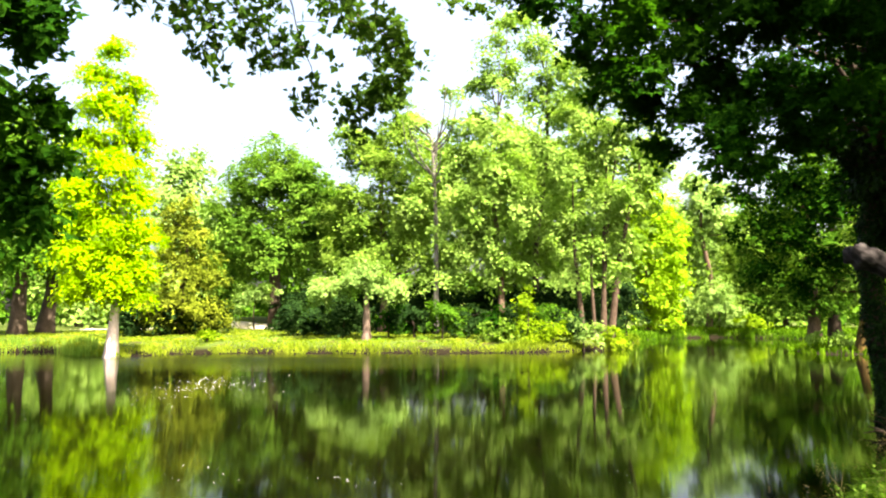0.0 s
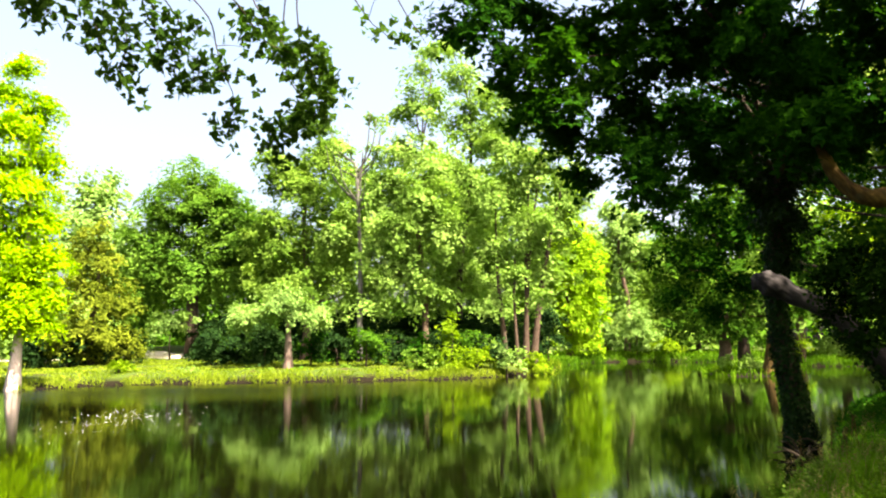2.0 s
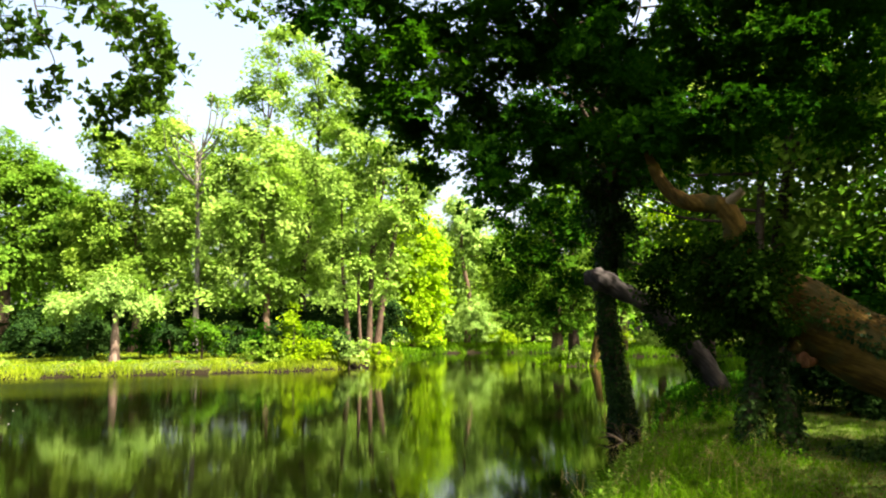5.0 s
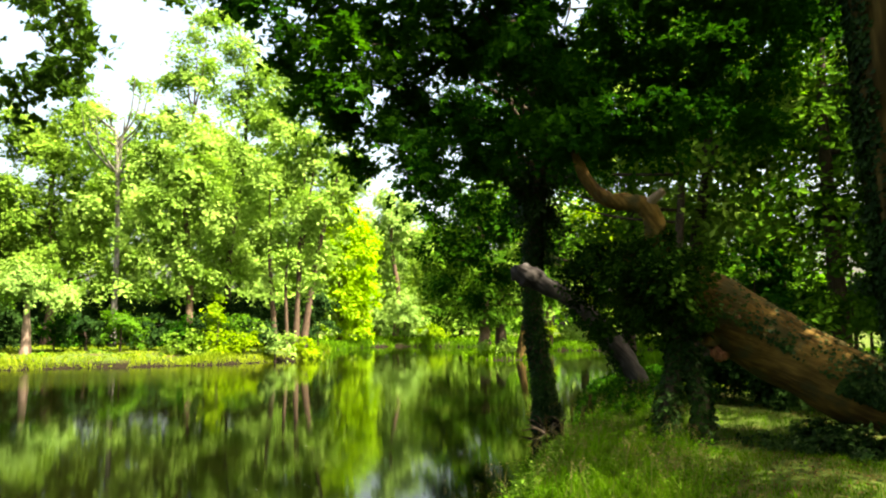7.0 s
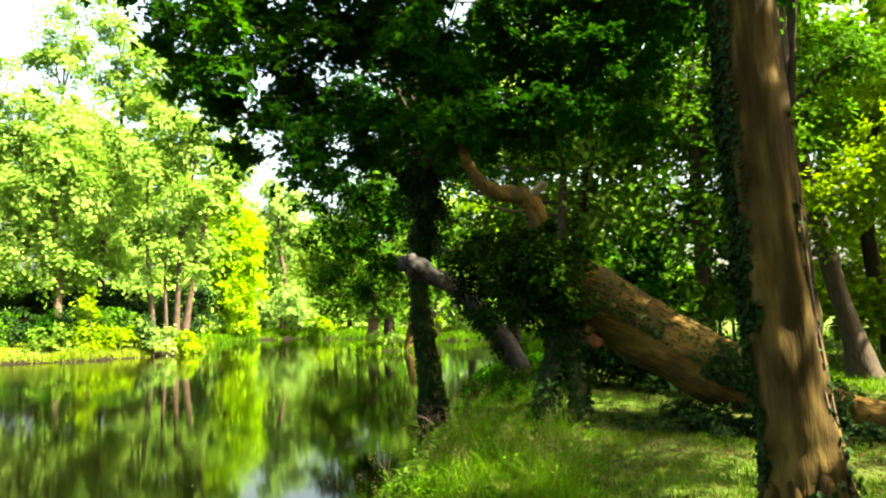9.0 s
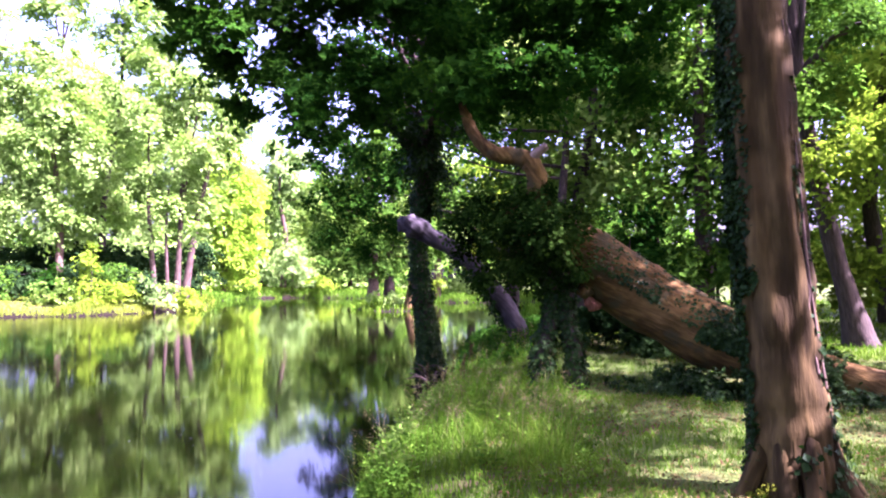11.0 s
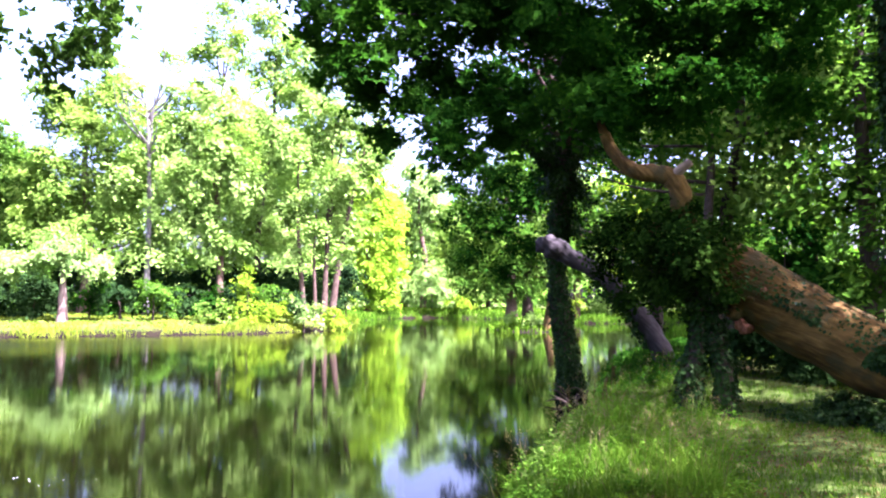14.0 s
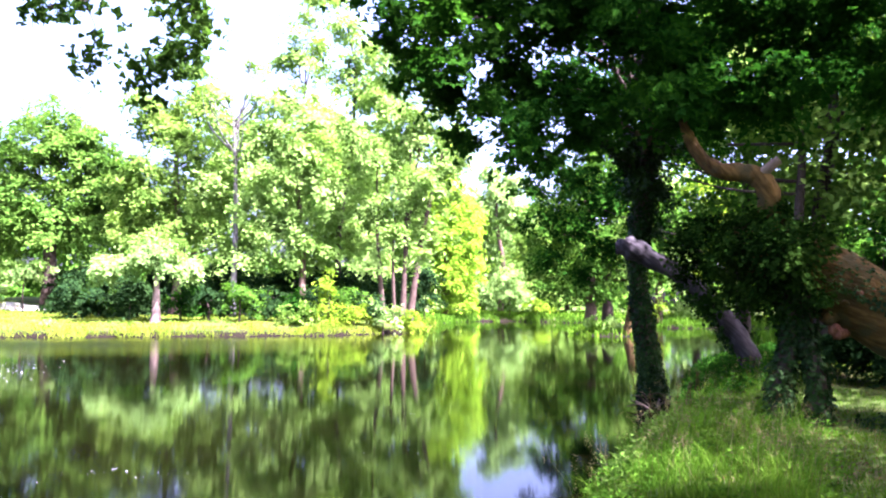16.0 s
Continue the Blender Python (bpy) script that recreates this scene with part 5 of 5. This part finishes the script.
def bare(xy):
    """Where trodden or root-bound earth shows: one where it is barest."""
    out = np.zeros(len(xy))
    for b, d, across, deep in ((-43.6, 11.1, 1.0, 0.45), (-52.5, 9.2, 1.0, 0.4), (-57.2, 6.3, 1.2, 1.0), (-62.0, 9.0, 1.4, 0.8)):
        p = polar(b, d)
        w, s = Vector((p.x, p.y)).normalized(), Vector((-p.y, p.x)).normalized()
        u, v = xy[:, 0] - p.x, xy[:, 1] - p.y
        out = np.maximum(out, np.clip(1.6 * (1 - np.hypot((u * s.x + v * s.y) / across, (u * w.x + v * w.y) / deep)), 0, 1))
    return out


rng = np.random.default_rng(81)
xy = scatter(rng, 104000, -72, -8, 3.0, 24, 1.2)
sd = shore_distance(xy)
keep = (sd > 0.03) & (patchy(xy, 0.7, 3.0) > -0.22 - 0.6 * np.exp(-np.maximum(sd, 0) / 1.5)) & (rng.uniform(0, 1, len(xy)) > bare(xy))
xy, sd = xy[keep], sd[keep]
tall = np.exp(-sd / 0.9)
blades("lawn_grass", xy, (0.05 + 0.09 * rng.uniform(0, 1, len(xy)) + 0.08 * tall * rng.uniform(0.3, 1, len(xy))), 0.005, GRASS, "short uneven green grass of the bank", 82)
xy = scatter(rng, 34000, -42, -24.5, 6.5, 17, 1.0)
sd = shore_distance(xy)
keep = (sd > 0.02) & (sd < 2.2) & (patchy(xy, 1.6, 8.0) > -0.1)
xy = xy[keep]
blades("tall_grass", xy, 0.08 + 0.32 * rng.uniform(0, 1, len(xy)) ** 2.0, 0.0035, GRASS_TALL, "tall unmown grass along the water's edge", 83, 0.55)
pick = rng.permutation(len(xy))[:400]
blades("seed_grass", xy[pick], 0.35 + 0.4 * rng.uniform(0, 1, len(pick)), 0.0024, GRASS_DRY, "thin dry seeding grass stalks at the edge", 84, 0.35)
tops = np.array([q.co[:] for q in bpy.data.objects["seed_grass"].data.vertices])[4::5]
m = np.repeat(np.arange(len(tops)), 14)
at = tops[m] + rng.normal(size=(len(m), 3)) * np.array((0.016, 0.016, 0.035)) - np.array((0, 0, 0.04))
v, f = leaf_arrays(rng, at, rng.normal(size=(len(m), 3)), 0.02 * rng.uniform(0.5, 1.3, len(m)), 0.5)
tagged(new("seed_heads", mesh_of("seed_heads", v, f, GRASS_DRY)), "pale feathery seed heads over the bank grass", "grass", kind="stuff")
xy = scatter(rng, 66000, -15, 34, 44, 72, 0.7)
sd = shore_distance(xy)
keep = (sd > -0.1) & (sd < 20) & (patchy(xy, 0.45, 12.0) > -0.25)
xy, sd = xy[keep], sd[keep]
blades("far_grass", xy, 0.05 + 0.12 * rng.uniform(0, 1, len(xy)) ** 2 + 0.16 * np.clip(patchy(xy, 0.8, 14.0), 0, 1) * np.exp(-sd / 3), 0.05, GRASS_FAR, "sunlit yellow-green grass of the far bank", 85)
edge = []
for (b0, d0), (b1, d1) in zip(SHORE[25:], SHORE[26:38]):
    k = int(640 * (polar(b0, d0) - polar(b1, d1)).length / 3)
    u = rng.uniform(0, 1, k)
    p, q = polar(b0, d0), polar(b1, d1)
    edge.append(np.stack([p.x + (q.x - p.x) * u, p.y + (q.y - p.y) * u], 1) + rng.normal(size=(k, 2)) * 0.55)
xy = np.concatenate(edge)
sd = shore_distance(xy)
keep = (sd > -0.05) & (sd < 1.4) & (patchy(xy, 0.5, 16.0) > -0.32)
xy = xy[keep]
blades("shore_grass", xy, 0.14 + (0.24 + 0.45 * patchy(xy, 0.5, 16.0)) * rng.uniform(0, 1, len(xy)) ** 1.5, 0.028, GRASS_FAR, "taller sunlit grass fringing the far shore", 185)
edge = []
for (b0, d0), (b1, d1) in zip(SHORE[15:25], SHORE[16:26]):
    p, q = polar(b0, d0), polar(b1, d1)
    u = rng.uniform(0, 1, int(70 * (p - q).length))
    edge.append(np.stack([p.x + (q.x - p.x) * u, p.y + (q.y - p.y) * u], 1) + rng.normal(size=(len(u), 2)) * 0.9)
xy = np.concatenate(edge)
xy = xy[(shore_distance(xy) > -0.3) & (shore_distance(xy) < 2.5)]
blades("inlet_reeds", xy, 0.3 + 0.6 * rng.uniform(0, 1, len(xy)) ** 1.5, 0.05, LEAF_WEED, "rough green reeds fringing the inlet", 187, 0.25, "reeds")
xy = scatter(rng, 40000, -46, -13, 50, 112, 0.7)
sd = shore_distance(xy)
keep = (sd > -0.15) & (sd < 12)
xy = xy[keep]
blades("inlet_grass", xy, 0.15 + 0.45 * rng.uniform(0, 1, len(xy)), 0.09, GRASS, "rough grass round the inlet", 86)
xy = scatter(rng, 2600, 24.8, 32, 46, 58, 1.0)
sd = shore_distance(xy)
xy = xy[(sd > -0.4) & (sd < 1.5)]
blades("reeds", xy, 0.35 + 0.45 * rng.uniform(0, 1, len(xy)), 0.03, LEAF_ASH, "upright green reeds on the far shore", 87, 0.1, "reeds")

xy = np.array([(ISLET.x, ISLET.y)]) + rng.normal(size=(5000, 2)) * np.array((3.0, 4.0))
xy = xy[shore_distance(xy) > -0.1]
blades("islet_grass", xy, 0.15 + 0.4 * rng.uniform(0, 1, len(xy)), 0.04, GRASS, "rough grass covering the small islet", 88)
xy = scatter(rng, 26000, -78, -36, 17, 46, 0.8)
xy = xy[shore_distance(xy) > 0.1]
blades("wood_grass", xy, 0.08 + 0.16 * rng.uniform(0, 1, len(xy)), 0.02, GRASS, "thin grass under the woodland trees", 89)

xy = scatter(rng, 15000, -66, -34, 5.0, 13, 1.0)
xy = xy[(shore_distance(xy) > 1.2) & (patchy(xy, 0.9, 6.0) + 0.5 * bare(xy) > -0.1)]
blades("dry_grass", xy, 0.03 + 0.06 * rng.uniform(0, 1, len(xy)), 0.005, GRASS_DRY, "dry brown blades matted in the turf", 189, 0.9)
xy = scatter(rng, 26000, -352, -8, 0.3, 9, 0.7)
away = (np.abs((np.degrees(np.arctan2(-xy[:, 0], xy[:, 1])) + 40)) > 32) | (np.hypot(xy[:, 0], xy[:, 1]) < 3.0)
xy = xy[(shore_distance(xy) > 0.03) & away]
blades("bank_grass", xy, 0.04 + 0.07 * rng.uniform(0, 1, len(xy)), 0.007, GRASS, "short grass of the bank round the viewpoint", 190)

rng = np.random.default_rng(91)
xy = scatter(rng, 14000, -70, -30, 4.0, 20, 1.0)
xy = xy[(shore_distance(xy) > 0.9) & (patchy(xy, 0.7, 3.0) - bare(xy) < 0.1)]
at = np.concatenate([xy, ground_height(xy)[:, None] + 0.015 + 0.03 * rng.uniform(0, 1, (len(xy), 1))], 1)
v, f = leaf_arrays(rng, at, rng.normal(size=(len(xy), 3)) * 0.35 + np.array((0, 0, 1.0)), 0.045 * rng.uniform(0.5, 1.3, len(xy)))
tagged(new("fallen_leaves", mesh_of("fallen_leaves", v, f, LITTER)), "brown fallen leaves scattered over the turf", "leaf litter", kind="stuff")


def weeds(name, xy, tall, leaf, size, label, seed):
    """Low broad-leaved weeds and clover among the grass."""
    rng = np.random.default_rng(seed)
    n = len(xy)
    at = np.concatenate([xy, (ground_height(xy) + tall * rng.uniform(0.1, 1, n) ** 1.3)[:, None]], 1)
    v, f = leaf_arrays(rng, at, rng.normal(size=(n, 3)) * 0.5 + np.array((0, 0, 0.9)), size * rng.uniform(0.5, 1.4, n), 0.55)
    tagged(new(name, mesh_of(name, v, f, leaf)), label, "weeds", kind="stuff")


rng = np.random.default_rng(93)
xy = scatter(rng, 90000, -44, -23, 6.0, 16, 1.0)
sd = shore_distance(xy)
xy = xy[(sd > 0.0) & (rng.uniform(0, 1, len(sd)) < np.exp(-np.abs(sd) / 1.1)) & (patchy(xy, 1.3, 5.0) > -0.15)]
weeds("bank_weeds", xy, 0.2 + 0.26 * patchy(xy, 1.9, 2.0), LEAF_WEED, 0.045, "low bright weeds tangled in the bank grass", 94)
xy = scatter(rng, 16000, -68, -30, 5.0, 18, 1.0)
xy = xy[(shore_distance(xy) > 0.8) & (patchy(xy, 0.8, 7.0) - bare(xy) > -0.1)]
weeds("clover", xy, 0.06, GRASS, 0.035, "clover and low weeds in the shaded turf", 96)
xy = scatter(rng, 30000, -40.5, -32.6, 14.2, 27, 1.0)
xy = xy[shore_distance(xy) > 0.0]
# the dark canopy leaf puts the bank's shade into these weeds
weeds("nettle_patch", xy, np.interp(np.hypot(xy[:, 0], xy[:, 1]), (14.2, 15.2, 17, 27), (0.15, 0.5, 0.4, 0.2)) + 0.12 * patchy(xy, 1.3, 4.0), LEAF_CANOPY, 0.08, "undergrowth behind the grey limb, leaves darkened to look shaded", 98)


def herb(at, tall, seed, group="waterside herbs"):
    """A leafy waterside herb: a stem with pairs of pointed leaves."""
    rng = np.random.default_rng(seed)
    ob = thing("waterside_herb", at, "leafy bright green herb leaning over the water", "plant", group)
    tip = Vector((rng.normal() * 0.1, rng.normal() * 0.1, tall))
    v, f = tube([Vector((0, 0, -0.05)), tip * 0.5 + Vector((0.02, 0, 0)), tip], (0.006, 0.005, 0.002), 5, 0.05, seed, steps=4)
    part("stem", mesh_of("stem", v, f, LEAF_MID, True), ob)
    n = 26
    k = rng.uniform(0.15, 1, n)
    pos = np.outer(k, np.array(tip)) + rng.normal(size=(n, 3)) * 0.012
    v, f = leaf_arrays(rng, pos, rng.normal(size=(n, 3)) * 0.4 + np.array((0, 0, 1.0)), 0.09 * rng.uniform(0.6, 1.2, n), 0.4, 1, 0.2)
    part("foliage", mesh_of("foliage", v, f, LEAF_ASH), ob)


rng = np.random.default_rng(95)
for k in range(26):
    d = rng.uniform(6.6, 11.5)
    b = np.interp(d, (6.6, 7.2, 9.2, 11.3), (-26.6, -26.9, -28.7, -30.8)) - rng.uniform(0.0, 2.4)
    herb(foot(b, d), rng.uniform(0.25, 0.5), 700 + k)


def path_strip():
    pts = smooth_line([foot(b, d) for b, d in ((26, 82), (20, 74), (16, 69), (13.4, 67.5), (10, 70), (5, 80))], 8)
    v = []
    for i, p in enumerate(pts):
        w = (pts[min(i + 1, len(pts) - 1)] - pts[max(i - 1, 0)]).normalized()
        s = Vector((-w.y, w.x, 0)) * 1.5
        for q in (p - s, p + s):
            v.append((q.x, q.y, float(ground_height((q.x, q.y))[0]) + 0.05))
    f = [(2 * i, 2 * i + 1, 2 * i + 3, 2 * i + 2) for i in range(len(pts) - 1)]
    # the pale tone stands in for bright sunlit lawn beyond the bank
    m, n, l, b = material("path_pale", 0.95)
    g = noise_tex(n, l, 9.0, detail=6)
    r = ramp(n, [(0.3, (0.36, 0.31, 0.23)), (0.7, (0.55, 0.49, 0.38))])
    l.new(g.outputs[0], r.inputs[0])
    l.new(r.outputs[0], b.inputs["Base Color"])
    tagged(new("path", mesh_of("path", v, f, m)), "pale strip reading as sunlit lawn behind the far bank", "path", kind="structure")


path_strip()


def floating_flecks():
    """Small pale flecks that lie on the water in a few loose patches."""
    rng = np.random.default_rng(97)
    xy = []
    for b, d, n, sx, sy in ((17.6, 24.2, 190, 1.0, 2.2), (16.6, 25.5, 90, 0.8, 1.8), (18.0, 10.5, 14, 0.4, 0.4), (6.0, 9.6, 12, 0.4, 0.2), (-12.0, 13.5, 9, 0.4, 0.5), (-12.4, 10.2, 6, 0.3, 0.3), (9.2, 9.7, 12, 0.4, 0.2)):
        p = polar(b, d)
        xy.append(np.array((p.x, p.y)) + rng.normal(size=(n, 2)) * np.array((sx, sy)))
    xy = np.concatenate(xy)
    at = np.concatenate([xy, np.full((len(xy), 1), WATER_Z + 0.006)], 1)
    m, n, l, b = material("pale_fleck", 0.8)
    g = noise_tex(n, l, 3.0)
    r = ramp(n, [(0.3, (0.35, 0.36, 0.34)), (0.7, (0.6, 0.6, 0.58))])
    l.new(g.outputs[0], r.inputs[0])
    l.new(r.outputs[0], b.inputs["Base Color"])
    v, f = leaf_arrays(rng, at, rng.normal(size=(len(at), 3)) * 0.15 + np.array((0, 0, 1.0)), 0.0018 * np.hypot(at[:, 0], at[:, 1]) * rng.uniform(0.4, 1.4, len(at)), 0.8)
    v[:, 2] = np.maximum(v[:, 2], WATER_Z + 0.004)
    tagged(new("water_flecks", mesh_of("water_flecks", v, f, m)), "small pale flecks lying on the pond", "petals", kind="stuff")


floating_flecks()


def dock(at, tall, seed):
    """A dock gone to seed: a stiff stem with rusty spikes over a few broad leaves."""
    rng = np.random.default_rng(seed)
    ob = thing("dock_plant", at, "dock with rusty red seed spikes at the water's edge", "plant", "docks at the edge")
    tip = Vector((rng.normal() * 0.06, rng.normal() * 0.06, tall))
    v, f = tube([Vector((0, 0, -0.05)), tip * 0.5, tip], (0.006, 0.005, 0.002), 5, 0.05, seed, steps=4)
    part("stem", mesh_of("stem", v, f, LITTER, True), ob)
    n = 70
    pos = np.outer(rng.uniform(0.45, 1.0, n), np.array(tip)) + rng.normal(size=(n, 3)) * 0.016
    v, f = leaf_arrays(rng, pos, rng.normal(size=(n, 3)), 0.022 * rng.uniform(0.6, 1.3, n), 0.9)
    tagged(part("seed_head", mesh_of("seed_head", v, f, LITTER), ob), "rusty seed spike", kind="stuff")
    n = 7
    pos = rng.normal(size=(n, 3)) * np.array((0.02, 0.02, 0.02)) + np.array((0, 0, 0.08))
    v, f = leaf_arrays(rng, pos, rng.normal(size=(n, 3)) * 0.5 + np.array((0, 0, 1.0)), 0.22 * rng.uniform(0.7, 1.2, n), 0.3)
    part("foliage", mesh_of("foliage", v, f, LEAF_MID), ob)


for k, (b, d) in enumerate(((-33.2, 13.3), (-33.8, 13.9), (-32.6, 13.0), (-33.6, 12.2), (-31.9, 12.6), (-34.4, 13.2), (-30.9, 11.9))):
    dock(foot(b, d), 0.5 + 0.22 * math.sin(k * 2.3) ** 2, 740 + k)


def drift_wood():
    """Dead branches caught at the foot of the ivy-clad tree."""
    rng = np.random.default_rng(750)
    base = polar(-31.4, 16.2, WATER_Z)
    ob = thing("dead_branches", base, "tangle of dark dead branches caught in the water's edge", "branches")
    for k in range(9):
        p = polar(-31.2 + rng.uniform(-0.9, 0.9), 16.4 + rng.uniform(-1.2, 1.0), WATER_Z - 0.05)
        q = p + Vector((rng.uniform(-0.6, 0.5), rng.uniform(-0.5, 0.5), rng.uniform(0.08, 0.4)))
        limb_part("twig", ob, base, [p, p.lerp(q, 0.5) + Vector((0, 0, rng.uniform(0.02, 0.12))), q], (0.03, 0.022, 0.008), BARK_DARK, 751 + k, 7, 0.15, steps=4)


drift_wood()
